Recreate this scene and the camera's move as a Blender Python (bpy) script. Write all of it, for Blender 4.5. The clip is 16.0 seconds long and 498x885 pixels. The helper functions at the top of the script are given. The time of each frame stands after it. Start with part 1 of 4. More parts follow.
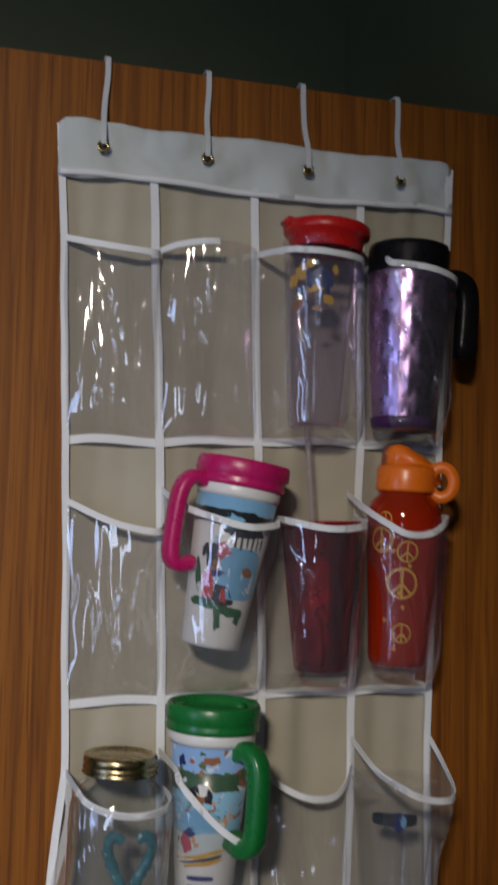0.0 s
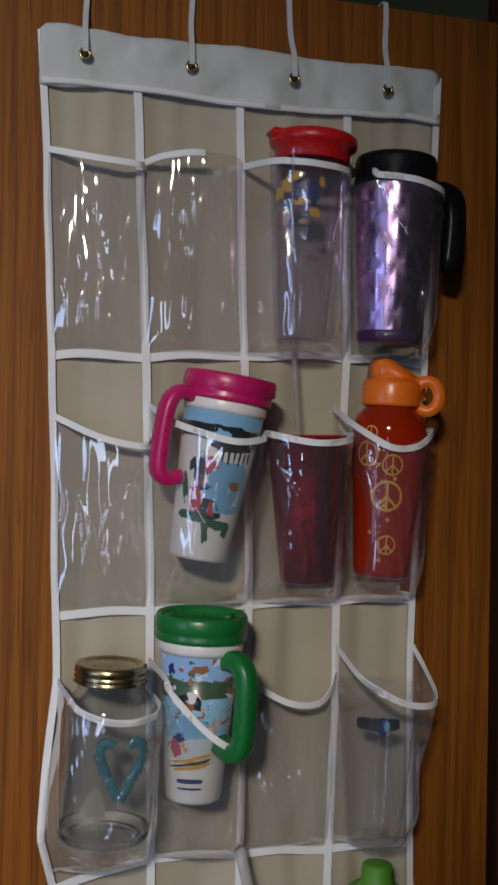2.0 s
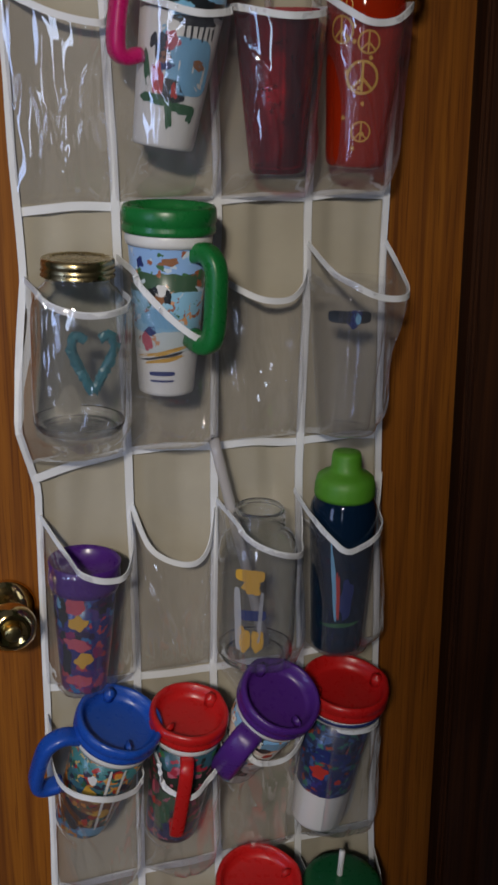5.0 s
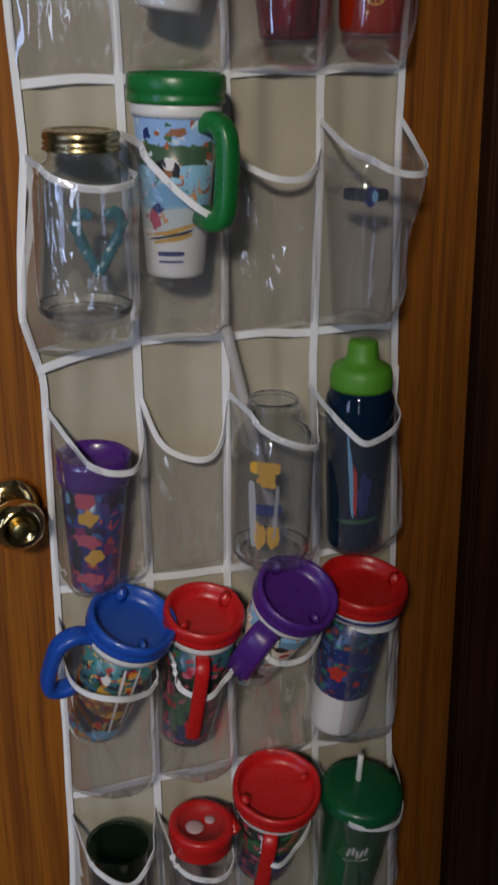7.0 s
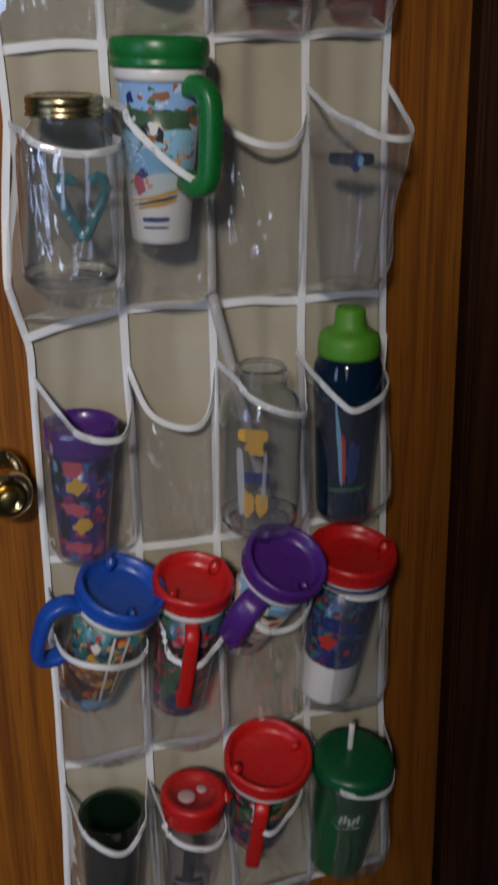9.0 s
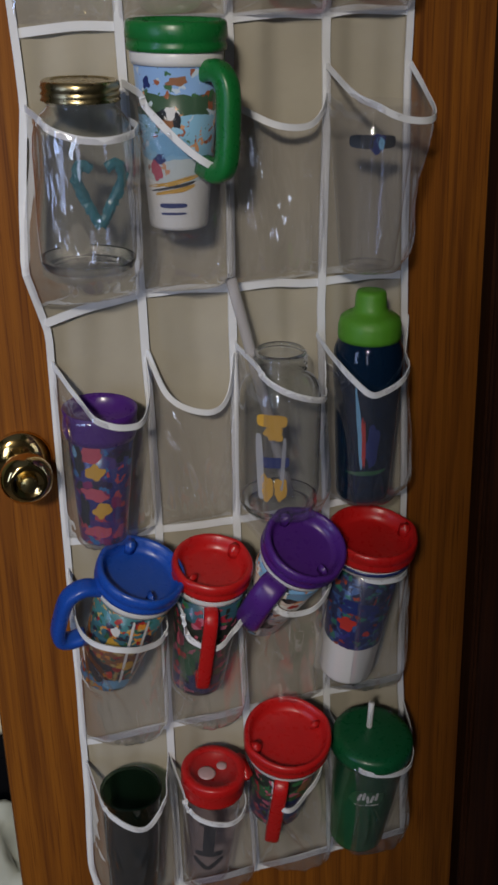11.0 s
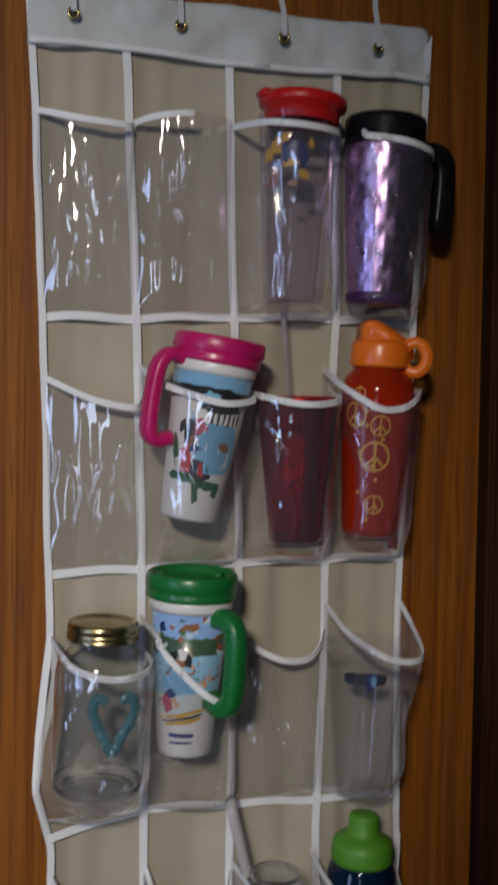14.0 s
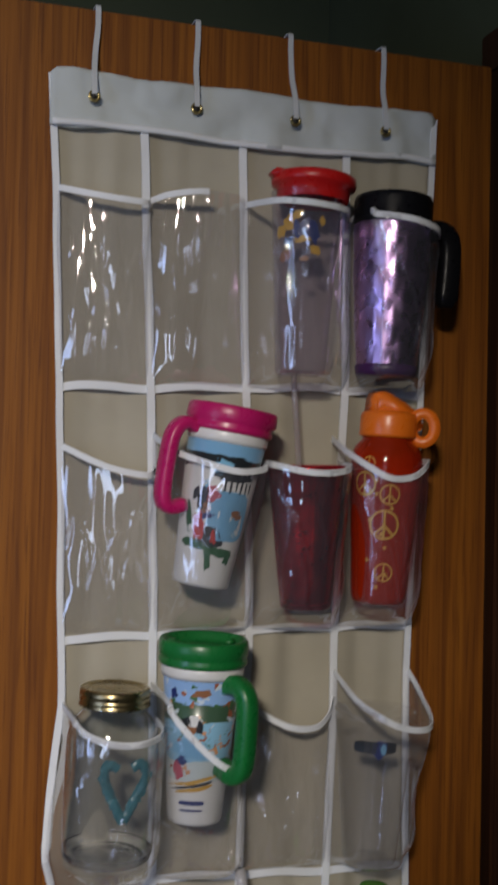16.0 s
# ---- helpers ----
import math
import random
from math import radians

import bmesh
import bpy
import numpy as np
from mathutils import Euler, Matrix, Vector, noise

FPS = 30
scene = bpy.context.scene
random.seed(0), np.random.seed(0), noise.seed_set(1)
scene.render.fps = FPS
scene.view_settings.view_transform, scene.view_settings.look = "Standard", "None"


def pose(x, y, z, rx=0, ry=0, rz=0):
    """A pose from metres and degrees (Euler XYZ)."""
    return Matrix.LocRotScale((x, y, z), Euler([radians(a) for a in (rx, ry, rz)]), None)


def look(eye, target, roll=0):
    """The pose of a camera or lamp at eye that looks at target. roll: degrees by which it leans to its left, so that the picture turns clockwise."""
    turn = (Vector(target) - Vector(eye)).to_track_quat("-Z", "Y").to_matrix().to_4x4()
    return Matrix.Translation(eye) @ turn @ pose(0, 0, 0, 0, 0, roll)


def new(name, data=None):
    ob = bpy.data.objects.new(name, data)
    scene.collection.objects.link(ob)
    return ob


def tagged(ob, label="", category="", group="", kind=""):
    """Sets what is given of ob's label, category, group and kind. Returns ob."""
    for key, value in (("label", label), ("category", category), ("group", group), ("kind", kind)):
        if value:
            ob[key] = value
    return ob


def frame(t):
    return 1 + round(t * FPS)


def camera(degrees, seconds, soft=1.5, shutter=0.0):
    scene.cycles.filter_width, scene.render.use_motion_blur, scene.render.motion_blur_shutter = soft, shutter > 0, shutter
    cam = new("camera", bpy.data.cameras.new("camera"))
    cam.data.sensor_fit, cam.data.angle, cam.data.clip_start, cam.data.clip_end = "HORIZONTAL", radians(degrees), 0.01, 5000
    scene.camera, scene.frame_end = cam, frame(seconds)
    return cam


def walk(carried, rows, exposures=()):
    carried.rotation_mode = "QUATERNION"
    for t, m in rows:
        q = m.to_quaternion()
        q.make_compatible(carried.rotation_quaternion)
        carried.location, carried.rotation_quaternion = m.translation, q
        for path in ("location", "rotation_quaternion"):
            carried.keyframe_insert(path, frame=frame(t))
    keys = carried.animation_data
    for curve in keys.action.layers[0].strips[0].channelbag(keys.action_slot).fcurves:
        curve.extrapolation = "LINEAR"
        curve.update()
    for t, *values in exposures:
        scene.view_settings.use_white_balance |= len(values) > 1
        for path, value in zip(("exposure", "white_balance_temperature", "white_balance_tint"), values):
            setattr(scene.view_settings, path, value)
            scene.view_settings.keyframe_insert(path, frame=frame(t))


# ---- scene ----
cam = camera(25.0, 16.0, 2.8, 0.9)
PATH = [
    (0.0, pose(-0.3471, -1.1412, 1.5845, 94.807, 0, -16.378) @ pose(0, 0, 0, 0, 0, 1.126)),
    (0.5, pose(-0.3504, -1.1439, 1.5880, 92.467, 0, -17.208) @ pose(0, 0, 0, 0, 0, 0.873)),
    (1.0, pose(-0.3487, -1.1415, 1.5871, 90.503, 0, -16.609) @ pose(0, 0, 0, 0, 0, 0.455)),
    (1.5, pose(-0.3529, -1.1433, 1.5900, 90.559, 0, -17.211) @ pose(0, 0, 0, 0, 0, 0.746)),
    (2.0, pose(-0.3510, -1.1453, 1.5878, 90.284, 0, -17.270) @ pose(0, 0, 0, 0, 0, 0.890)),
    (2.5, pose(-0.3502, -1.1372, 1.5821, 89.281, 0, -17.717) @ pose(0, 0, 0, 0, 0, 0.809)),
    (3.0, pose(-0.3492, -1.1314, 1.5701, 86.687, 0, -17.465) @ pose(0, 0, 0, 0, 0, 0.971)),
    (3.5, pose(-0.3492, -1.1338, 1.5606, 85.021, 0, -17.623) @ pose(0, 0, 0, 0, 0, 0.369)),
    (4.0, pose(-0.3452, -1.1299, 1.5551, 82.103, 0, -18.142) @ pose(0, 0, 0, 0, 0, 0.367)),
    (4.5, pose(-0.3394, -1.1374, 1.5355, 78.821, 0, -17.642) @ pose(0, 0, 0, 0, 0, 0.884)),
    (5.0, pose(-0.3400, -1.1290, 1.5245, 72.830, 0, -18.700) @ pose(0, 0, 0, 0, 0, 0.120)),
    (5.2, pose(-0.3396, -1.1255, 1.5184, 73.068, 0, -18.577) @ pose(0, 0, 0, 0, 0, 0.236)),
    (7.5, pose(-0.3496, -1.1033, 1.4402, 69.822, 0, -19.037) @ pose(0, 0, 0, 0, 0, -0.977)),
    (8.0, pose(-0.3488, -1.1024, 1.4400, 69.505, 0, -19.410) @ pose(0, 0, 0, 0, 0, -1.019)),
    (8.5, pose(-0.3444, -1.1102, 1.4259, 70.573, 0, -18.819) @ pose(0, 0, 0, 0, 0, -0.984)),
    (9.0, pose(-0.3390, -1.1150, 1.4280, 69.930, 0, -18.763) @ pose(0, 0, 0, 0, 0, -1.108)),
    (9.2, pose(-0.3363, -1.1227, 1.4159, 67.942, 0, -17.452) @ pose(0, 0, 0, 0, 0, -1.473)),
    (11.3, pose(-0.3232, -1.1030, 1.4609, 67.475, 0, -17.076) @ pose(0, 0, 0, 0, 0, -1.598)),
    (11.5, pose(-0.3232, -1.1030, 1.4609, 68.053, 0, -17.280) @ pose(0, 0, 0, 0, 0, -1.598)),
    (12.0, pose(-0.3326, -1.1163, 1.4883, 78.053, 0, -17.989) @ pose(0, 0, 0, 0, 0, -0.579)),
    (12.5, pose(-0.3379, -1.1267, 1.5261, 78.410, 0, -17.127) @ pose(0, 0, 0, 0, 0, -0.776)),
    (13.0, pose(-0.3397, -1.1337, 1.5661, 80.835, 0, -18.101) @ pose(0, 0, 0, 0, 0, -0.123)),
    (13.5, pose(-0.3475, -1.1491, 1.5926, 84.717, 0, -16.737) @ pose(0, 0, 0, 0, 0, 0.018)),
    (14.0, pose(-0.3498, -1.1588, 1.5996, 87.728, 0, -17.570) @ pose(0, 0, 0, 0, 0, 0.848)),
    (14.5, pose(-0.3503, -1.1679, 1.6028, 89.186, 0, -17.730) @ pose(0, 0, 0, 0, 0, 1.626)),
    (15.0, pose(-0.3532, -1.1732, 1.5992, 91.094, 0, -17.956) @ pose(0, 0, 0, 0, 0, 1.280)),
    (15.5, pose(-0.3622, -1.1760, 1.6012, 92.355, 0, -18.213) @ pose(0, 0, 0, 0, 0, 1.405)),
    (16.0, pose(-0.3705, -1.1747, 1.5932, 91.522, 0, -17.652) @ pose(0, 0, 0, 0, 0, 1.166)),
]
walk(cam, PATH)

# ---- light ----
world = bpy.data.worlds.new("world")
scene.world = world
world.use_nodes = True
world.node_tree.nodes["Background"].inputs["Color"].default_value = (0.05, 0.055, 0.07, 1)
world.node_tree.nodes["Background"].inputs["Strength"].default_value = 0.3


def lamp(name, kind, m, energy, color, size=0.05, size_y=None):
    data = bpy.data.lights.new(name, kind)
    data.energy, data.color = energy, color
    if kind == "AREA":
        data.size = size
        if size_y:
            data.shape, data.size_y = "RECTANGLE", size_y
    else:
        data.shadow_soft_size = size
    ob = new(name, data)
    ob.matrix_world = m
    return ob


# three bulbs on one ceiling fitting, behind and to one side; aimed cones added so light falls off rightwards
BULBS = [(-1.16, -2.62, 2.46), (-1.38, -2.78, 2.50), (-1.24, -2.90, 2.44)]
for b in BULBS:
    light = lamp("ceiling_bulb", "SPOT", look(b, (-0.62, 0.0, 0.99)), 79.0, (1.0, 0.91, 0.80), 0.08)
    light.data.spot_size, light.data.spot_blend = radians(60), 1.0
# weak daylight that comes in by the window in the west wall
lamp("window_daylight", "AREA", look((-2.38, -1.35, 1.40), (0.1, 0, 1.15)), 11.0, (0.45, 0.60, 1.0), 0.5, 1.3)
# and an added cool fill at the south wall's unseen opening, guessed from the vinyl's blue sheen
lamp("window_daylight", "AREA", look((-1.45, -3.46, 1.25), (0, 0, 0.95)), 12.0, (0.62, 0.74, 1.0), 0.6, 1.2)


# ---- materials ----
def srgb(r, g, b):
    return tuple(((c / 255 + 0.055) / 1.055) ** 2.4 if c > 10 else c / 255 / 12.92 for c in (r, g, b)) + (1,)


def nodes_of(name):
    m = bpy.data.materials.new(name)
    m.use_nodes = True
    t = m.node_tree
    return m, t, t.nodes["Principled BSDF"]


def link(t, a, b):
    t.links.new(a, b)


def coords(t, scale=(1, 1, 1), kind="Object"):
    c, mp = t.nodes.new("ShaderNodeTexCoord"), t.nodes.new("ShaderNodeMapping")
    link(t, c.outputs[kind], mp.inputs["Vector"])
    mp.inputs["Scale"].default_value = scale
    return mp.outputs["Vector"]


def noise_tex(t, vec, scale, detail=4, rough=0.55, distort=0.0):
    n = t.nodes.new("ShaderNodeTexNoise")
    n.inputs["Scale"].default_value, n.inputs["Detail"].default_value = scale, detail
    n.inputs["Roughness"].default_value, n.inputs["Distortion"].default_value = rough, distort
    link(t, vec, n.inputs["Vector"])
    return n.outputs["Fac"]


def ramp(t, fac, stops, mode="LINEAR"):
    r = t.nodes.new("ShaderNodeValToRGB")
    r.color_ramp.interpolation = mode
    e = r.color_ramp.elements
    while len(e) < len(stops):
        e.new(0.5)
    for el, (p, c) in zip(e, stops):
        el.position, el.color = p, c if len(c) == 4 else (*c, 1)
    link(t, fac, r.inputs["Fac"])
    return r.outputs["Color"]


def mix(t, fac, a, b, mode="MIX"):
    n = t.nodes.new("ShaderNodeMix")
    n.data_type, n.blend_type = "RGBA", mode
    for sock, v in ((n.inputs[0], fac), (n.inputs[6], a), (n.inputs[7], b)):
        if hasattr(v, "is_output"):
            link(t, v, sock)
        else:
            sock.default_value = v
    return n.outputs[2]


def bump(t, bsdf, height, strength, dist=0.001):
    b = t.nodes.new("ShaderNodeBump")
    b.inputs["Strength"].default_value, b.inputs["Distance"].default_value = strength, dist
    link(t, height, b.inputs["Height"])
    link(t, b.outputs["Normal"], bsdf.inputs["Normal"])
    return b


def wood(name, dark, mid, light, rough=0.42):
    """Stained oak with an upright grain: long figure, streaks and short pores."""
    m, t, p = nodes_of(name)
    figure = noise_tex(t, coords(t, (9, 9, 0.9)), 1.6, 3, 0.5, 1.2)
    streak = noise_tex(t, coords(t, (150, 150, 2.4)), 1.0, 5, 0.62, 0.4)
    pores = noise_tex(t, coords(t, (420, 420, 9)), 1.0, 2, 0.5)
    # cathedral figure: long arched growth rings
    wave = t.nodes.new("ShaderNodeTexWave")
    wave.wave_type, wave.bands_direction, wave.wave_profile = "BANDS", "X", "SAW"
    for k, v in (("Scale", 9.0), ("Distortion", 11.0), ("Detail", 2.0), ("Detail Scale", 0.9), ("Detail Roughness", 0.45)):
        wave.inputs[k].default_value = v
    link(t, coords(t, (1.0, 1.0, 0.11)), wave.inputs["Vector"])
    c = ramp(t, streak, [(0.3, dark), (0.50, mid), (0.72, light)])
    c = mix(t, ramp(t, figure, [(0.35, (0.0, 0.0, 0.0)), (0.65, (0.45, 0.45, 0.45))]), c, mid)
    c = mix(t, ramp(t, wave.outputs["Fac"], [(0.0, (0.0,) * 3), (0.55, (0.04,) * 3), (0.90, (0.62,) * 3), (1.0, (0.10,) * 3)]), c, dark)
    c = mix(t, ramp(t, pores, [(0.54, (0.0, 0.0, 0.0)), (0.66, (0.8, 0.8, 0.8))]), c, dark)
    link(t, c, p.inputs["Base Color"])
    r = ramp(t, streak, [(0.3, (rough + 0.15,) * 3), (0.8, (rough,) * 3)])
    link(t, r, p.inputs["Roughness"])
    p.inputs["Specular IOR Level"].default_value = 0.3
    bump(t, p, pores, 0.25, 0.0006)
    return m


def cloth(name, color, var=0.85, rough=0.9, weave=900, bumpy=0.25):
    m, t, p = nodes_of(name)
    v = coords(t)
    big = noise_tex(t, v, 14, 4)
    fine = noise_tex(t, v, weave * 2.5, 2)
    shade = tuple(x * var for x in color[:3]) + (1,)
    c = mix(t, ramp(t, big, [(0.3, (0, 0, 0)), (0.7, (1, 1, 1))]), shade, color)
    c = mix(t, ramp(t, fine, [(0.35, (0.25,) * 3), (0.65, (0.0,) * 3)]), c, shade)
    link(t, c, p.inputs["Base Color"])
    p.inputs["Roughness"].default_value = rough
    bump(t, p, fine, bumpy, 0.0008)
    return m


def plastic(name, color, rough=0.28, var=0.8):
    m, t, p = nodes_of(name)
    v = coords(t)
    n = noise_tex(t, v, 35, 4)
    scr = noise_tex(t, v, 130, 3)
    shade = tuple(x * var for x in color[:3]) + (1,)
    link(t, mix(t, n, shade, color), p.inputs["Base Color"])
    link(t, ramp(t, scr, [(0.3, (rough * 0.8,) * 3), (0.75, (rough * 1.6,) * 3)]), p.inputs["Roughness"])
    bump(t, p, n, 0.06, 0.001)
    return m


def metal(name, color, rough=0.15):
    m, t, p = nodes_of(name)
    p.inputs["Metallic"].default_value = 1.0
    n = noise_tex(t, coords(t), 60, 4)
    link(t, mix(t, n, tuple(x * 0.8 for x in color[:3]) + (1,), color), p.inputs["Base Color"])
    link(t, ramp(t, n, [(0.3, (rough * 0.7,) * 3), (0.75, (rough * 1.5,) * 3)]), p.inputs["Roughness"])
    return m


def clear(name, tint, rough=0.05, ior=1.5, haze=0.03, haze_color=(0.7, 0.7, 0.75, 1), ripples=None, gain=1.0):
    """A thin clear sheet or shell: lets light through by its tint, with gloss towards grazing and a little haze."""
    m, t, p = nodes_of(name)
    out = t.nodes["Material Output"]
    t.nodes.remove(p)
    tr, gl, df = (t.nodes.new("ShaderNodeBsdf" + k) for k in ("Transparent", "Glossy", "Diffuse"))
    tr.inputs["Color"].default_value = tint
    df.inputs["Color"].default_value = haze_color
    gl.inputs["Roughness"].default_value = rough
    fr = t.nodes.new("ShaderNodeLayerWeight")
    fr.inputs["Blend"].default_value = 0.5
    if ripples:
        h = noise_tex(t, coords(t, ripples[:3]), 1.0, 1.5, 0.5, 0.45)
        b = t.nodes.new("ShaderNodeBump")
        b.inputs["Strength"].default_value, b.inputs["Distance"].default_value = ripples[3], 0.027
        # folded creases: sharp ridges where the noise crosses its middle, and a soft swell
        off, fold, swell = (t.nodes.new("ShaderNodeMath") for _ in range(3))
        off.operation, fold.operation, swell.operation = "SUBTRACT", "ABSOLUTE", "MULTIPLY_ADD"
        off.inputs[1].default_value, swell.inputs[1].default_value = 0.5, 0.6
        link(t, h, off.inputs[0])
        link(t, off.outputs[0], fold.inputs[0])
        link(t, h, swell.inputs[0])
        link(t, fold.outputs[0], swell.inputs[2])
        link(t, swell.outputs[0], b.inputs["Height"])
        for n in (gl, fr):
            link(t, b.outputs["Normal"], n.inputs["Normal"])
    edge, boost = t.nodes.new("ShaderNodeMath"), t.nodes.new("ShaderNodeMath")
    edge.operation, boost.operation, boost.use_clamp = "POWER", "MULTIPLY_ADD", True
    edge.inputs[1].default_value = 4.0
    link(t, fr.outputs["Facing"], edge.inputs[0])
    link(t, edge.outputs[0], boost.inputs[0])
    boost.inputs[1].default_value, boost.inputs[2].default_value = (0.3 if ripples else 0.75) * gain, ((ior - 1) / (ior + 1)) ** 2 * gain
    m1, m2 = t.nodes.new("ShaderNodeMixShader"), t.nodes.new("ShaderNodeMixShader")
    m1.inputs[0].default_value = haze
    link(t, tr.outputs[0], m1.inputs[1])
    link(t, df.outputs[0], m1.inputs[2])
    link(t, boost.outputs[0], m2.inputs[0])
    link(t, m1.outputs[0], m2.inputs[1])
    link(t, gl.outputs[0], m2.inputs[2])
    link(t, m2.outputs[0], out.inputs["Surface"])
    return m


def glass(name, color):
    m, t, p = nodes_of(name)
    p.inputs["Base Color"].default_value = color
    p.inputs["Transmission Weight"].default_value = 1.0
    p.inputs["IOR"].default_value = 1.45
    n = noise_tex(t, coords(t), 30, 3)
    link(t, ramp(t, n, [(0.3, (0.01,) * 3), (0.8, (0.06,) * 3)]), p.inputs["Roughness"])
    return m


def artwork(name, bands, spots, scale=45, amount=0.5, rough=0.3, foot=-1.0):
    """A printed wrap: bands of colour up the height, with small patches of other colours strewn over them."""
    m, t, p = nodes_of(name)
    c = t.nodes.new("ShaderNodeTexCoord")
    sep = t.nodes.new("ShaderNodeSeparateXYZ")
    link(t, c.outputs["Object"], sep.inputs[0])
    wob = noise_tex(t, c.outputs["Object"], 40, 2)
    add = t.nodes.new("ShaderNodeMath")
    add.operation = "MULTIPLY_ADD"
    add.inputs[1].default_value = 0.012
    link(t, wob, add.inputs[0])
    link(t, sep.outputs["Z"], add.inputs[2])
    hgt = t.nodes.new("ShaderNodeMath")
    hgt.operation = "MULTIPLY"
    hgt.inputs[1].default_value = 5.0
    link(t, add.outputs[0], hgt.inputs[0])
    base = ramp(t, hgt.outputs[0], [(z * 5.0 + 0.03, col) for z, col in bands], "CONSTANT")
    warp = t.nodes.new("ShaderNodeTexNoise")
    warp.inputs["Scale"].default_value, warp.inputs["Detail"].default_value = 110, 3
    link(t, c.outputs["Object"], warp.inputs["Vector"])
    bend = t.nodes.new("ShaderNodeVectorMath")
    bend.operation = "MULTIPLY_ADD"
    bend.inputs[1].default_value = (0.016, 0.016, 0.016)
    link(t, warp.outputs["Color"], bend.inputs[0])
    link(t, c.outputs["Object"], bend.inputs[2])
    vo = t.nodes.new("ShaderNodeTexVoronoi")
    vo.inputs["Scale"].default_value = scale * 2.3
    link(t, bend.outputs[0], vo.inputs["Vector"])
    s2 = t.nodes.new("ShaderNodeSeparateColor")
    link(t, vo.outputs["Color"], s2.inputs[0])
    patch_color = ramp(t, s2.outputs[0], [(i / len(spots), s) for i, s in enumerate(spots)], "CONSTANT")
    mask = ramp(t, s2.outputs[1], [(0.0, (1, 1, 1)), (amount, (0, 0, 0))], "CONSTANT")
    above = t.nodes.new("ShaderNodeMath")
    above.operation = "GREATER_THAN"
    above.inputs[1].default_value = foot
    link(t, sep.outputs["Z"], above.inputs[0])
    mask = mix(t, above.outputs[0], (0, 0, 0, 1), mask)
    link(t, mix(t, mask, base, patch_color), p.inputs["Base Color"])
    p.inputs["Roughness"].default_value = rough
    p.inputs["Coat Weight"].default_value = 0.3
    return m


OAK = wood("door_oak", (0.115, 0.032, 0.003, 1), (0.232, 0.076, 0.006, 1), (0.285, 0.102, 0.010, 1), 0.5)
# the door's oak again, with the doorway's shade put into its colour
TRIM_SHADED = wood("shaded_trim_oak", (0.020, 0.007, 0.003, 1), (0.045, 0.015, 0.005, 1), (0.065, 0.023, 0.008, 1))
BACKING = cloth("taupe_backing", (0.41, 0.375, 0.295, 1), 0.86, 0.85, 700)
WHITE_TAPE = cloth("white_tape", (0.76, 0.78, 0.81, 1), 0.88, 0.8, 1300)
WHITE_CLOTH = cloth("white_header_cloth", (0.56, 0.60, 0.60, 1), 0.86, 0.85, 800, 0.4)
VINYL = clear("clear_vinyl", (0.98, 0.975, 0.985, 1), 0.035, 1.6, 0.045, (0.66, 0.68, 0.80, 1), (22, 22, 2.0, 0.10), 2.8)
BRASS = metal("polished_brass", (0.83, 0.60, 0.25, 1), 0.10)
BRASS_DULL = metal("dull_brass", (0.45, 0.36, 0.16, 1), 0.3)
GOLD_LID = metal("gold_lid_metal", (0.50, 0.40, 0.21, 1), 0.26)
WIRE = plastic("white_painted_metal", (0.62, 0.64, 0.66, 1), 0.45)
HOLE_SHADE = plastic("hole_shade_black", (0.015, 0.014, 0.012, 1), 0.6)
GREEN_WALL = cloth("green_wall_paint", (0.088, 0.098, 0.046, 1), 0.9, 0.75, 250, 0.15)
PALE_WALL = cloth("tan_wall_paint", (0.28, 0.25, 0.21, 1), 0.95, 0.85, 250, 0.2)
CEILING = cloth("ceiling_paint", (0.55, 0.53, 0.50, 1), 0.95, 0.9, 250, 0.2)
CARPET = cloth("brown_carpet", (0.16, 0.12, 0.08, 1), 0.7, 0.95, 500, 0.6)
# grey kept dark so that the room past the doorway looks unlit
SHADED_WALL = cloth("shaded_room_paint", (0.16, 0.15, 0.14, 1), 0.9, 0.8, 250, 0.15)


# ---- mesh tools ----
def smooth_line(pts, n):
    """n + 1 points along a smooth curve through pts, evenly by length."""
    p = [Vector(q) for q in pts]
    p = [p[0] * 2 - p[1]] + p + [p[-1] * 2 - p[-2]]
    fine = []
    for i in range(1, len(p) - 2):
        a, b, c, d = p[i - 1:i + 3]
        for k in range(12):
            s = k / 12
            fine.append(0.5 * (2 * b + (c - a) * s + (2 * a - 5 * b + 4 * c - d) * s * s + (3 * b - a - 3 * c + d) * s ** 3))
    fine.append(p[-2])
    run = [0.0]
    for a, b in zip(fine, fine[1:]):
        run.append(run[-1] + (b - a).length)
    out, j = [], 0
    for k in range(n + 1):
        want = run[-1] * k / n
        while j < len(run) - 2 and run[j + 1] < want:
            j += 1
        span = run[j + 1] - run[j]
        out.append(fine[j].lerp(fine[j + 1], (want - run[j]) / span if span else 0))
    return out


def finish(name, bm, material, smooth=True):
    bmesh.ops.recalc_face_normals(bm, faces=bm.faces)
    me = bpy.data.meshes.new(name)
    bm.to_mesh(me)
    bm.free()
    me.materials.append(material)
    if smooth:
        me.polygons.foreach_set("use_smooth", [True] * len(me.polygons))
    return me


def part(name, bm, material, parent=None, label="", smooth=True):
    ob = new(name, finish(name, bm, material, smooth))
    if parent:
        ob.parent = parent
    return tagged(ob, label)


def empty(name, m, label, category, group=""):
    ob = new(name)
    ob.empty_display_size = 0.02
    ob.matrix_world = m
    return tagged(ob, label, category, group)


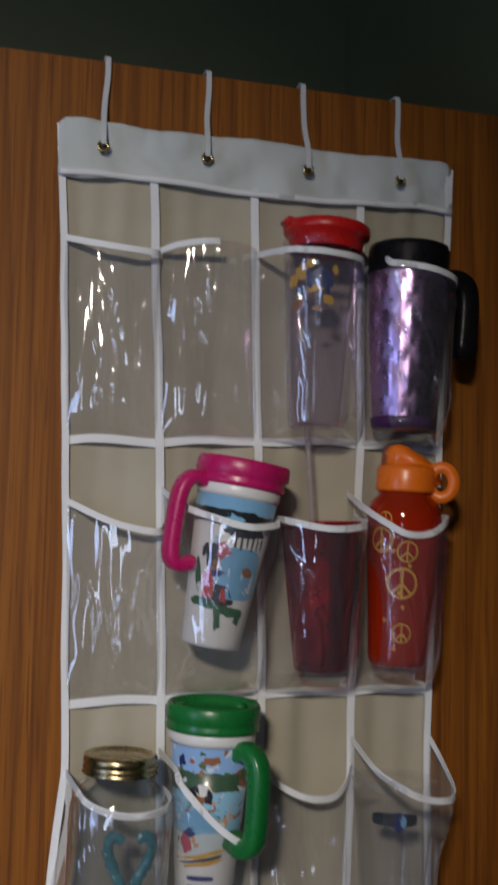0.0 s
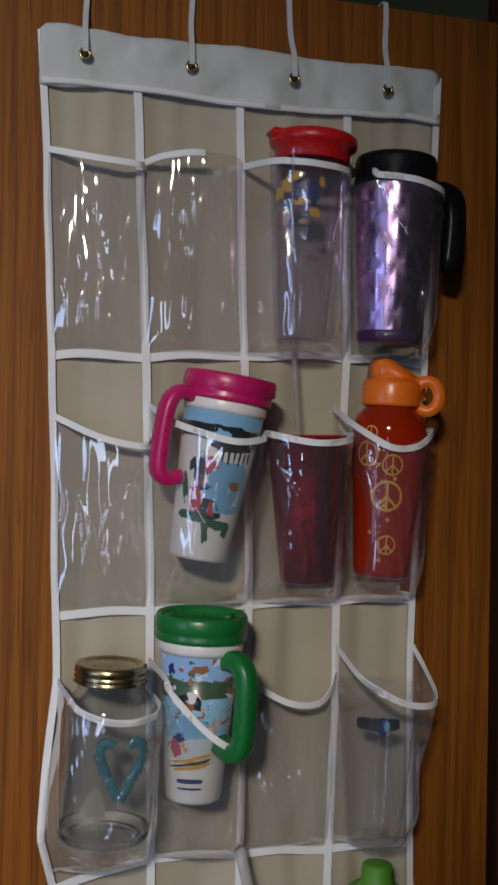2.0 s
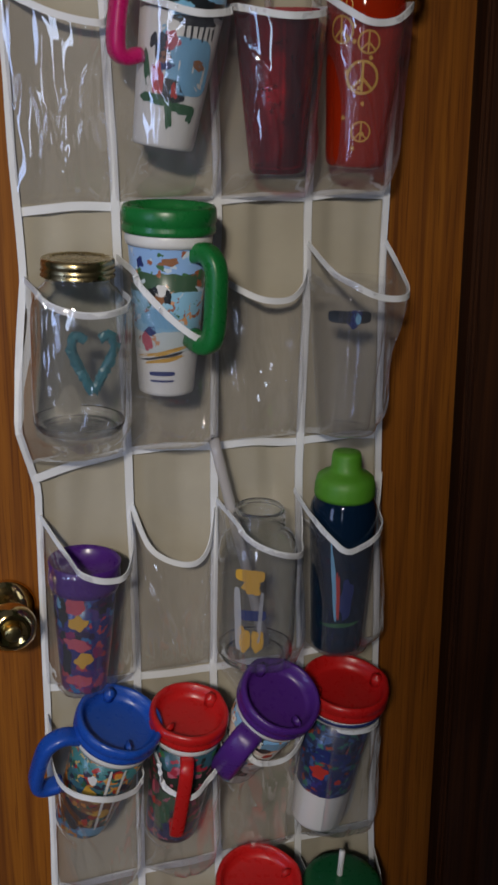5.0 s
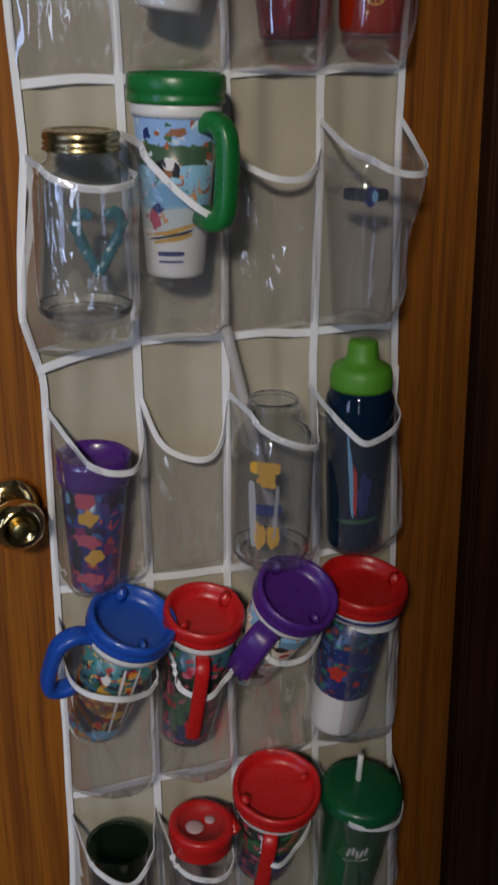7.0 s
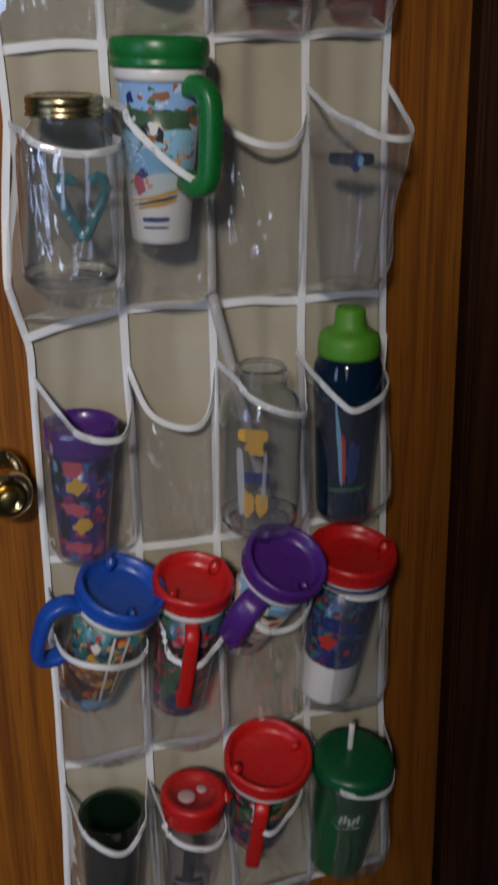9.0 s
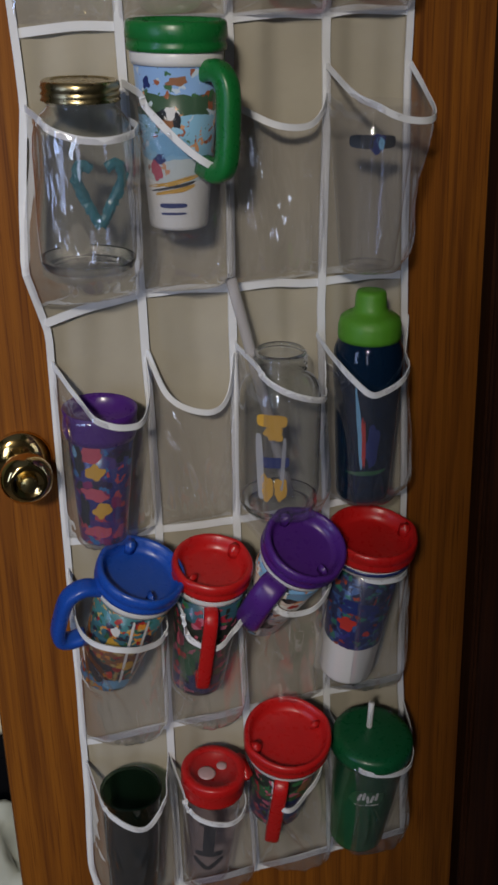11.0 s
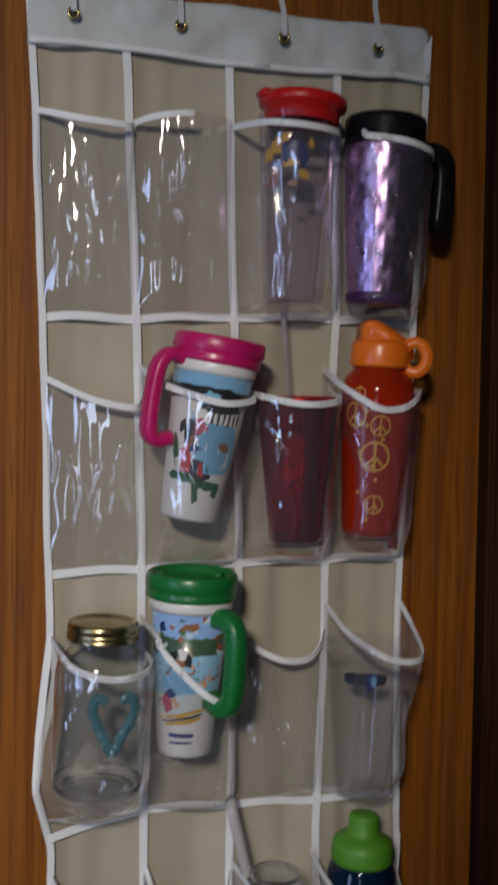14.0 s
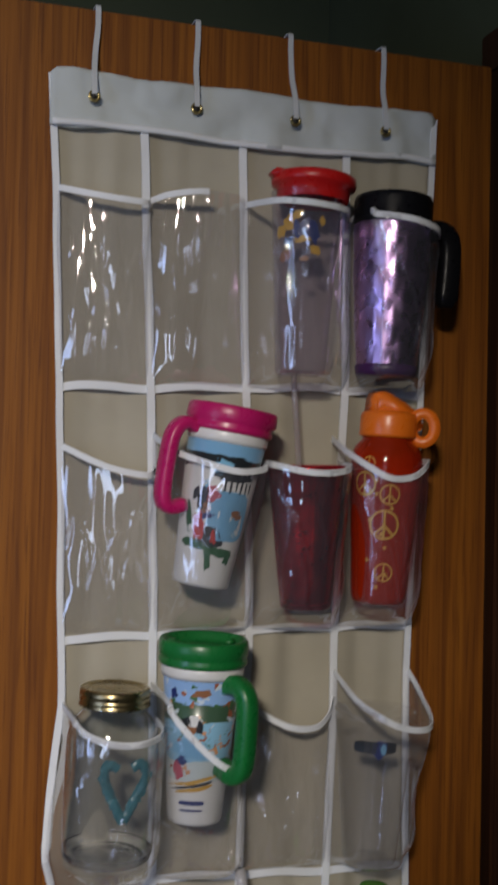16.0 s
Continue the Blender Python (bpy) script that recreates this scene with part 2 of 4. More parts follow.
def box(x0, x1, y0, y1, z0, z1, bevel=0.0, bm=None):
    bm = bm or bmesh.new()
    r = bmesh.ops.create_cube(bm, size=1)
    for v in r["verts"]:
        v.co = Vector(((x0, x1)[v.co.x > 0], (y0, y1)[v.co.y > 0], (z0, z1)[v.co.z > 0]))
    if bevel:
        edges = list({e for v in r["verts"] for e in v.link_edges})
        bmesh.ops.bevel(bm, geom=edges, offset=bevel, segments=2, affect="EDGES")
    return bm


def lathe(profile, segs=40, bm=None, wobble=None):
    """Turns (radius, height) points round z; radius 0 closes an end. wobble(a, r, z) may change a radius."""
    bm = bm or bmesh.new()
    rings = []
    for r, z in profile:
        if r < 1e-6:
            rings.append([bm.verts.new((0, 0, z))])
        else:
            ring = []
            for k in range(segs):
                a = 2 * math.pi * k / segs
                q = wobble(a, r, z) if wobble else r
                ring.append(bm.verts.new((q * math.sin(a), -q * math.cos(a), z)))
            rings.append(ring)
    for a, b in zip(rings, rings[1:]):
        for k in range(segs):
            j = (k + 1) % segs
            if len(a) == 1 and len(b) == 1:
                continue
            if len(a) == 1:
                bm.faces.new((a[0], b[k], b[j]))
            elif len(b) == 1:
                bm.faces.new((a[k], a[j], b[0]))
            else:
                bm.faces.new((a[k], a[j], b[j], b[k]))
    return bm


def sweep(pts, section, up=(0, 0, 1), bm=None, closed=False, scale=None):
    """Sweeps a closed section of (side, up) points along a line."""
    bm = bm or bmesh.new()
    rings, n = [], len(pts)
    for i, q in enumerate(pts):
        a = pts[i - 1] if (i or closed) else pts[0]
        b = pts[(i + 1) % n] if (i < n - 1 or closed) else pts[-1]
        d = (Vector(b) - Vector(a)).normalized()
        side = d.cross(Vector(up))
        side = side.normalized() if side.length > 1e-4 else Vector((1, 0, 0))
        top = side.cross(d).normalized()
        k = scale(i / (n - 1)) if scale else 1.0
        rings.append([bm.verts.new(Vector(q) + side * s * k + top * u * k) for s, u in section])
    m = len(section)
    for i in range(n if closed else n - 1):
        a, b = rings[i], rings[(i + 1) % n]
        for k in range(m):
            bm.faces.new((a[k], a[(k + 1) % m], b[(k + 1) % m], b[k]))
    if not closed:
        bm.faces.new(rings[0])
        bm.faces.new(rings[-1][::-1])
    return bm


def disc_section(r, n=10, flat=1.0):
    return [(r * math.cos(2 * math.pi * k / n), r * flat * math.sin(2 * math.pi * k / n)) for k in range(n)]


def band_section(w, th):
    return [(-th / 2, -w / 2), (th / 2, -w / 2), (th / 2, w / 2), (-th / 2, w / 2)]


def print_patch(radius, a0, z0, w, h, power=2.0, turn=0.0, hole=0.0, off=0.0005):
    """A patch of print on a turned body: an ellipse (power 2) or a rounded box, w by h metres, laid on the skin at the angle a0."""
    bm = bmesh.new()
    n, rings = 28, []
    for rho in ((hole, 1.0) if hole else (0.02, 0.5, 1.0)):
        ring = []
        for k in range(n):
            th = 2 * math.pi * k / n
            c, s = math.cos(th), math.sin(th)
            q = rho / (abs(c) ** power + abs(s) ** power) ** (1 / power)
            if power < 4 and not hole:
                q *= 1 + 0.55 * noise.noise((c * 1.4 + a0 * 9, s * 1.4 + z0 * 90, w * 300))
            x, z = q * c * w / 2, q * s * h / 2
            x, z = x * math.cos(turn) - z * math.sin(turn), x * math.sin(turn) + z * math.cos(turn)
            r = radius(z0 + z) + off
            a = a0 + x / r
            ring.append(bm.verts.new((r * math.sin(a), -r * math.cos(a), z0 + z)))
        rings.append(ring)
    for a, b in zip(rings, rings[1:]):
        for k in range(n):
            bm.faces.new((a[k], a[(k + 1) % n], b[(k + 1) % n], b[k]))
    if not hole:
        bm.faces.new(rings[0])
    return bm


def ramp_between(pairs):
    """A function of z through (z, value) pairs, straight between them."""
    zs, vs = zip(*sorted(pairs))
    return lambda z: float(np.interp(z, zs, vs))


# ---- the room ----
def setting(name, bm, material, label):
    return tagged(part(name, bm, material, smooth=False), label, kind="structure")


setting("floor", box(-2.52, 2.6, -3.5, 0.75, -0.12, 0.0), CARPET, "brown carpeted floor of a dim room")
setting("ceiling", box(-2.52, 2.6, -3.5, 0.75, 3.5, 3.6), CEILING, "off-white painted ceiling")
setting("wall_north", box(-2.4, 2.6, 0.62, 0.75, 0.0, 3.5), GREEN_WALL, "dark green painted wall behind the open door")
west = box(-2.52, -2.4, -3.5, -1.85, 0.0, 3.5)
for w in ((-0.85, 0.75, 0.0, 3.5), (-1.85, -0.85, 0.0, 0.7), (-1.85, -0.85, 2.1, 3.5)):
    box(-2.52, -2.4, w[0], w[1], w[2], w[3], bm=west)
setting("wall_west", west, PALE_WALL, "tan painted wall with a window opening")
south = box(-2.52, -2.15, -3.62, -3.5, 0.0, 3.5)
for w in ((-0.75, 2.6, 0.0, 3.5), (-2.15, -0.75, 0.0, 0.55), (-2.15, -0.75, 1.95, 3.5)):
    box(w[0], w[1], -3.62, -3.5, w[2], w[3], bm=south)
setting("wall_south", south, PALE_WALL, "tan painted wall with a window opening")
# unseen wall added behind the viewpoint; it blocks lamp light from the door's lower right
setting("wall_partition", box(-0.66, 0.33, -1.80, -1.70, 0.0, 1.94), PALE_WALL, "unseen tan wall added to shade the door's lower right")
DOORWAY = (-0.66, -0.006)
east = box(0.33, 0.45, -3.5, DOORWAY[0] - 0.02, 0.0, 3.5)
box(0.33, 0.45, DOORWAY[1] + 0.02, 0.62, 0.0, 3.5, bm=east)
box(0.33, 0.45, DOORWAY[0] - 0.02, DOORWAY[1] + 0.02, 2.09, 3.5, bm=east)
setting("wall_east", east, GREEN_WALL, "dark green painted wall with a doorway")
setting("wall_far", box(2.48, 2.6, -3.5, 0.62, 0.0, 3.5), SHADED_WALL, "wall of the room past the doorway, coloured dark for its lack of light")

jamb = box(0.318, 0.452, DOORWAY[1], DOORWAY[1] + 0.02, 0.0, 2.07)
box(0.318, 0.452, DOORWAY[0] - 0.02, DOORWAY[0], 0.0, 2.07, bm=jamb)
box(0.318, 0.452, DOORWAY[0], DOORWAY[1], 2.07, 2.09, bm=jamb)
box(0.365, 0.40, DOORWAY[1] - 0.011, DOORWAY[1] - 0.0003, 0.0, 2.07, bm=jamb)
setting("door_jamb", jamb, TRIM_SHADED, "wooden door jamb with a stop, darkened for shade")
casing = box(0.311, 0.3295, DOORWAY[0] - 0.075, DOORWAY[1] + 0.06, 2.083, 2.138, 0.004)
box(0.311, 0.3295, DOORWAY[0] - 0.075, DOORWAY[0] - 0.006, 0.0, 2.083, 0.004, casing)
box(0.311, 0.3295, DOORWAY[1] + 0.006, DOORWAY[1] + 0.06, 0.0, 2.083, 0.004, casing)
setting("door_casing_trim", casing, TRIM_SHADED, "stained wooden casing round the doorway, darkened for shade")

# ---- the door ----
DOOR_L, DOOR_R, DOOR_TOP = -0.289, 0.297, 2.08
door = part("door_1", box(DOOR_L, DOOR_R, 0.0, 0.035, 0.012, DOOR_TOP, 0.0015), OAK, smooth=False)
tagged(door, "flat oak-veneered door standing open, brown stain", "door", kind="structure")


def door_knob(parent, x, z):
    m = pose(x, 0, z, 90, 0, 0)
    for name, prof, label in (
            ("rose", [(0, 0.0), (0.0325, 0.0), (0.0335, 0.002), (0.031, 0.006), (0.024, 0.0095), (0.015, 0.012), (0.0, 0.012)], "round brass rose"),
            ("knob_ball", [(0, 0.011), (0.0105, 0.011), (0.0095, 0.018), (0.010, 0.026), (0.017, 0.032), (0.0245, 0.040), (0.0268, 0.048),
                           (0.0255, 0.056), (0.021, 0.0625), (0.0155, 0.0655), (0.0145, 0.0645), (0.0, 0.0640)], "polished brass knob"),
            ("lock_button", [(0, 0.0642), (0.0085, 0.0642), (0.0085, 0.0672), (0.007, 0.0682), (0, 0.0682)], "small brass privacy button")):
        ob = part(name, lathe(prof, 44), BRASS if name != "lock_button" else BRASS_DULL, parent, label)
        ob.matrix_local = m


door_knob(door, -0.235, 0.997)

# ---- the hanging organizer ----
SEAMS = [
    ramp_between([(2.007, -0.223), (1.927, -0.218), (1.62, -0.205), (1.353, -0.198), (1.207, -0.215), (1.137, -0.196), (0.90, -0.198), (0.63, -0.201), (0.47, -0.208), (0.40, -0.196)]),
    ramp_between([(1.955, -0.125), (1.764, -0.116), (1.475, -0.105), (1.15, -0.099), (0.90, -0.097), (0.40, -0.101)]),
    ramp_between([(1.955, -0.015), (1.77, -0.011), (1.473, 0.001), (1.40, 0.002), (1.296, -0.003), (1.15, -0.004), (0.90, -0.008), (0.40, 0.0)]),
    ramp_between([(1.955, 0.107), (1.70, 0.108), (1.655, 0.106), (1.40, 0.101), (1.29, 0.100), (1.13, 0.094), (0.888, 0.098), (0.40, 0.101)]),
    ramp_between([(2.007, 0.215), (1.78, 0.204), (1.47, 0.192), (1.377, 0.189), (1.16, 0.190), (0.87, 0.196), (0.40, 0.204)])]
SEAM_OUT = ramp_between([(2.0, 0.010), (1.68, 0.016), (1.42, 0.014), (1.16, 0.016), (0.90, 0.020), (0.64, 0.018), (0.40, 0.030)])
EDGE_OUT = ramp_between([(2.0, 0.008), (1.42, 0.012), (1.26, 0.020), (1.207, 0.042), (1.147, 0.022), (0.9, 0.014), (0.64, 0.016), (0.40, 0.030)])
ROW_SAG = {1: (-0.003, -0.002, 0.004, 0.005, 0.002), 2: (-0.004, -0.001, 0.002, 0.003, 0.003), 3: (-0.014, 0.004, 0.000, -0.004, -0.005), 4: (0.0, 0.0, -0.004, -0.004, -0.002)}
ROWS = [1.953, 1.680, 1.420, 1.162, 0.902, 0.642, 0.405]


def seam_point(c, z, proud=0.0):
    out = EDGE_OUT(z) if c == 0 else SEAM_OUT(z)
    return Vector((SEAMS[c](z), -out - proud, z))


organizer = empty("over_door_organizer", Matrix.Translation((0, 0, 0)),
                  "white-trimmed over-door organizer with 24 clear vinyl pockets holding cups", "organizer")


def backing_sheet():
    bm = bmesh.new()
    nz, nx = 150, 64
    front, back = [], []
    for j in range(nz + 1):
        z = 2.0 - (2.0 - 0.405) * j / nz
        rf, rb = [], []
        for i in range(nx + 1):
            c = min(int(i * 4 / nx), 3)
            u = i * 4 / nx - c
            a, b = seam_point(c, z), seam_point(c + 1, z)
            p = a.lerp(b, u)
            # the cloth hangs slack between the seams and drapes in soft upright folds
            slack = math.sin(math.pi * u)
            fold = noise.noise((p.x * 42, 3.0, z * 3.2)) * 0.0055 + noise.noise((p.x * 16, 9.0, z * 2.0)) * 0.005
            y = p.y + slack * (-0.001 + min(0.007, -p.y * 0.5)) + fold * slack
            y = min(y, -0.0035)
            rf.append(bm.verts.new((p.x, y, z)))
            rb.append(bm.verts.new((p.x, y + 0.0012, z)))
        front.append(rf)
        back.append(rb)
    for j in range(nz):
        for i in range(nx):
            bm.faces.new((front[j][i], front[j][i + 1], front[j + 1][i + 1], front[j + 1][i]))
            bm.faces.new((back[j][i], back[j + 1][i], back[j + 1][i + 1], back[j][i + 1]))
    for a, b in ((front[0], back[0]), (front[-1], back[-1]), ([r[0] for r in front], [r[0] for r in back]), ([r[-1] for r in front], [r[-1] for r in back])):
        for i in range(len(a) - 1):
            bm.faces.new((a[i], a[i + 1], b[i + 1], b[i]))
    return bm


part("backing", backing_sheet(), BACKING, organizer, "slack taupe fabric backing")


def header_band():
    bm = bmesh.new()
    nx, nz = 80, 12
    rows_f, rows_b = [], []
    for j in range(nz + 1):
        s = j / nz
        f, b = [], []
        for i in range(nx + 1):
            u = i / nx
            x = -0.224 + 0.440 * u
            low = 1.949 + 0.0022 * math.sin(u * 9) + 0.004 * math.exp(-((u - 0.90) / 0.03) ** 2) - 0.003 * math.exp(-((u - 0.06) / 0.05) ** 2)
            top = 2.008 + 0.0015 * math.sin(u * 14 + 1) - 0.006 * max(0, 1 - u / 0.02) ** 2 - 0.006 * max(0, (u - 0.98) / 0.02) ** 2
            z = top + (low - top) * s
            wave = 0.0024 * math.sin(u * 26) * (0.3 + s) + 0.006 * noise.noise((x * 26, 1.0, z * 30)) + 0.003 * abs(noise.noise((x * 60, 4.0, z * 45))) + 0.004 * math.exp(-((u - 0.895) / 0.025) ** 2) * s
            y = -0.0145 - wave
            f.append(bm.verts.new((x, min(y, -0.0115), z)))
            b.append(bm.verts.new((x, -0.0105, z)))
        rows_f.append(f)
        rows_b.append(b)
    for j in range(nz):
        for i in range(nx):
            bm.faces.new((rows_f[j][i], rows_f[j][i + 1], rows_f[j + 1][i + 1], rows_f[j + 1][i]))
            bm.faces.new((rows_b[j][i], rows_b[j + 1][i], rows_b[j + 1][i + 1], rows_b[j][i + 1]))
    for a, b in ((rows_f[0], rows_b[0]), (rows_f[-1], rows_b[-1]), ([r[0] for r in rows_f], [r[0] for r in rows_b]), ([r[-1] for r in rows_f], [r[-1] for r in rows_b])):
        for i in range(len(a) - 1):
            bm.faces.new((a[i], a[i + 1], b[i + 1], b[i]))
    return bm


header = part("header_band", header_band(), WHITE_CLOTH, organizer, "white fabric band along the top")
hem = smooth_line([(-0.222 + 0.436 * k / 12, -0.0185 - 0.002 * math.sin(k * 2.2), 1.951 + 0.0022 * math.sin(k / 12 * 9) + (0.003 if k == 11 else 0)) for k in range(13)], 60)
part("hem", sweep(hem, band_section(0.0065, 0.002)), WHITE_TAPE, header, "stitched white hem")
HOOK_X = [(-0.180, -0.175), (-0.070, -0.066), (0.0422, 0.041), (0.150, 0.154)]
for gx, kx in HOOK_X:
    g = part("grommet", lathe([(0.0032, -0.0005), (0.0062, -0.0005), (0.0066, 0.0008), (0.0056, 0.002), (0.0036, 0.0016), (0.0032, -0.0005)], 24), BRASS_DULL, header, "small brass eyelet")
    g.matrix_local = pose(gx, -0.0225, 1.980, 90, 0, 0)
    # no real hole: a black disc paints the shade inside the eyelet
    part("eyelet_hole", lathe([(0, 0.0002), (0.0038, 0.0002), (0.0038, 0.0007), (0, 0.0009)], 20), HOLE_SHADE, g, "dark hole")

for c in range(5):
    top = 2.003 if c in (0, 4) else 1.955
    w = 0.0072 if c in (0, 4) else 0.0085
    line = [seam_point(c, top + (0.402 - top) * k / 130, 0.0035) + Vector((0.0012 * noise.noise((c * 5.1, k * 0.15, 0)), 0, 0)) for k in range(131)]
    part("edge_binding" if c in (0, 4) else "seam_tape", sweep(line, [(-w / 2, -0.0011), (w / 2, -0.0011), (w / 2, 0.0011), (-w / 2, 0.0011)], (0, 1, 0)), WHITE_TAPE, organizer, "white woven tape running down", False)


# ---- the hooks over the door ----
def over_door_hook(kx, gx):
    hook = empty("over_door_hook", Matrix.Translation((kx, 0, DOOR_TOP)), "thin white metal hook hung over the door's top edge", "hook", "hooks of the organizer")
    z = DOOR_TOP
    pts = [(0, 0.040, -0.030), (0, 0.039, 0.000), (0, 0.036, 0.0032), (0, 0.018, 0.0036), (0, -0.001, 0.0032), (0, -0.005, 0.000), (0, -0.006, -0.02),
           ((gx - kx) * 0.6, -0.010, -0.050), (gx - kx, -0.0205, 2.006 - z), (gx - kx, -0.0235, 1.990 - z), (gx - kx, -0.0240, 1.982 - z)]
    part("strap", sweep(smooth_line(pts, 60), [(-0.001, -0.0028), (0.001, -0.0028), (0.001, 0.0028), (-0.001, 0.0028)], (1, 0, 0)), WIRE, hook, "", False)


for gx, kx in HOOK_X:
    over_door_hook(kx, gx)

# ---- the cups ----
PINK, GREEN, BLUE, RED, PURPLE = (0.50, 0.012, 0.13, 1), (0.010, 0.16, 0.035, 1), (0.012, 0.075, 0.42, 1), (0.52, 0.012, 0.012, 1), (0.075, 0.018, 0.20, 1)
P_PINK, P_GREEN, P_BLUE, P_RED, P_PURPLE = (plastic(n, c) for n, c in (
    ("magenta_plastic", PINK), ("green_plastic", GREEN), ("blue_plastic", BLUE), ("red_plastic", RED), ("purple_plastic", PURPLE)))
P_DARK_GREEN = plastic("dark_green_plastic", (0.006, 0.10, 0.035, 1))
P_ORANGE = plastic("orange_plastic", (0.80, 0.17, 0.012, 1))
P_LIME = plastic("lime_plastic", (0.085, 0.29, 0.02, 1), 0.45)
P_BLACK = plastic("black_plastic", (0.007, 0.007, 0.009, 1), 0.3)
P_BLACK.node_tree.nodes["Principled BSDF"].inputs["Specular IOR Level"].default_value = 0.2
P_WHITE = plastic("white_plastic", (0.74, 0.74, 0.73, 1), 0.3)
P_SMOKE = clear("dark_green_clear", (0.24, 0.34, 0.26, 1), 0.04, 1.5, 0.12, (0.02, 0.05, 0.03, 1))
CLEAR = clear("clear_acrylic", (0.96, 0.96, 0.97, 1), 0.03, 1.5, 0.008)
CLEAR_LILAC = clear("lilac_acrylic", (0.91, 0.88, 0.93, 1), 0.03, 1.5, 0.02, (0.5, 0.4, 0.6, 1))
CLEAR_RED = clear("red_orange_acrylic", (0.80, 0.085, 0.03, 1), 0.05, 1.5, 0.36, (0.60, 0.045, 0.008, 1))
CLEAR_WINE = clear("wine_acrylic", (0.82, 0.20, 0.27, 1), 0.05, 1.5, 0.10, (0.22, 0.010, 0.040, 1))
WINE_FOIL = metal("crinkled_red_foil", (0.78, 0.15, 0.13, 1), 0.33)
_t = WINE_FOIL.node_tree
bump(_t, _t.nodes["Principled BSDF"], noise_tex(_t, coords(_t, (34, 34, 3)), 1.0, 1.5, 0.5, 1.2), 0.8, 0.006)
CLEAR_BLUE = clear("blue_green_acrylic", (0.22, 0.36, 0.46, 1), 0.04, 1.5, 0.5, (0.006, 0.024, 0.06, 1))
CLEAR_GREEN = clear("green_acrylic", (0.22, 0.55, 0.32, 1), 0.06, 1.5, 0.35, (0.03, 0.23, 0.10, 1))
THIN_STRAW = clear("clear_straw", (0.90, 0.88, 0.90, 1), 0.08, 1.5, 0.16, (0.62, 0.58, 0.62, 1))
STRAW = clear("cloudy_straw", (0.85, 0.84, 0.86, 1), 0.1, 1.5, 0.5, (0.62, 0.60, 0.60, 1))
CLOUDY = plastic("cloudy_seal", (0.62, 0.42, 0.42, 1), 0.3)
JAR_GLASS = clear("jar_glass", (0.90, 0.915, 0.925, 1), 0.02, 1.5, 0.006, (0.6, 0.66, 0.66, 1), None, 2.4)
THICK_GLASS = glass("thick_glass", (0.965, 0.975, 0.985, 1))
PURPLE_STEEL = metal("purple_metal", (0.62, 0.42, 0.72, 1), 0.27)
TEAL = plastic("teal_glitter", (0.085, 0.34, 0.40, 1), 0.22, 0.35)
INK_SKY, INK_DARK, INK_YELLOW, INK_NAVY = (plastic(n, c, 0.35) for n, c in (
    ("sky_print", (0.20, 0.45, 0.68, 1)), ("dark_print", (0.020, 0.024, 0.030, 1)), ("yellow_print", (0.62, 0.36, 0.05, 1)), ("navy_print", (0.02, 0.035, 0.16, 1))))
INK_RED, INK_WHITE, INK_GREEN, INK_BROWN, INK_ROSE = (plastic(n, c, 0.35) for n, c in (
    ("red_print", (0.5, 0.04, 0.03, 1)), ("white_print", (0.75, 0.75, 0.74, 1)), ("green_print", (0.03, 0.12, 0.05, 1)), ("brown_print", (0.30, 0.13, 0.06, 1)), ("rose_print", (0.48, 0.09, 0.13, 1))))
W = (0.72, 0.72, 0.70)
PALE_PRINT = clear("milky_print", (0.8, 0.8, 0.84, 1), 0.2, 1.5, 0.45, (0.62, 0.64, 0.70, 1))
ART_PINK = artwork("pink_mug_wrap", [(0.0, W), (0.045, W), (0.10, W), (0.118, (0.02, 0.025, 0.03)), (0.133, (0.2, 0.42, 0.66))], [W, (0.2, 0.45, 0.66)], 30, 0.06, 0.3, 0.03)
ART_GREEN = artwork("green_mug_wrap", [(0.0, W), (0.045, (0.55, 0.62, 0.62)), (0.065, (0.25, 0.48, 0.66)), (0.105, (0.05, 0.10, 0.06)), (0.122, (0.25, 0.42, 0.72))],
                    [(0.6, 0.3, 0.15), (0.05, 0.14, 0.06), (0.5, 0.6, 0.7), (0.3, 0.1, 0.05)], 85, 0.22, 0.3, 0.05)
ART_BLUE = artwork("blue_mug_wrap", [(0.0, (0.06, 0.20, 0.36)), (0.022, (0.03, 0.02, 0.03)), (0.05, (0.20, 0.08, 0.03)), (0.075, (0.04, 0.12, 0.16)), (0.105, (0.05, 0.18, 0.20))],
                   [(0.5, 0.2, 0.03), (0.30, 0.02, 0.02), (0.4, 0.30, 0.12), (0.03, 0.10, 0.06), (0.03, 0.03, 0.05)], 75, 0.5)
ART_RED = artwork("red_mug_wrap", [(0.0, (0.03, 0.035, 0.12)), (0.035, (0.03, 0.03, 0.06)), (0.06, (0.035, 0.10, 0.045)), (0.085, (0.02, 0.025, 0.02)), (0.12, (0.03, 0.09, 0.12))],
                  [(0.4, 0.1, 0.15), (0.03, 0.12, 0.05), (0.3, 0.02, 0.04), (0.02, 0.02, 0.02)], 55, 0.4)
ART_PURPLE = artwork("purple_mug_wrap", [(0.0, (0.5, 0.48, 0.5)), (0.05, W), (0.085, (0.6, 0.5, 0.45)), (0.105, (0.2, 0.4, 0.65))],
                     [(0.03, 0.03, 0.03), (0.5, 0.2, 0.08), (0.7, 0.7, 0.7), (0.2, 0.4, 0.6)], 60, 0.3)
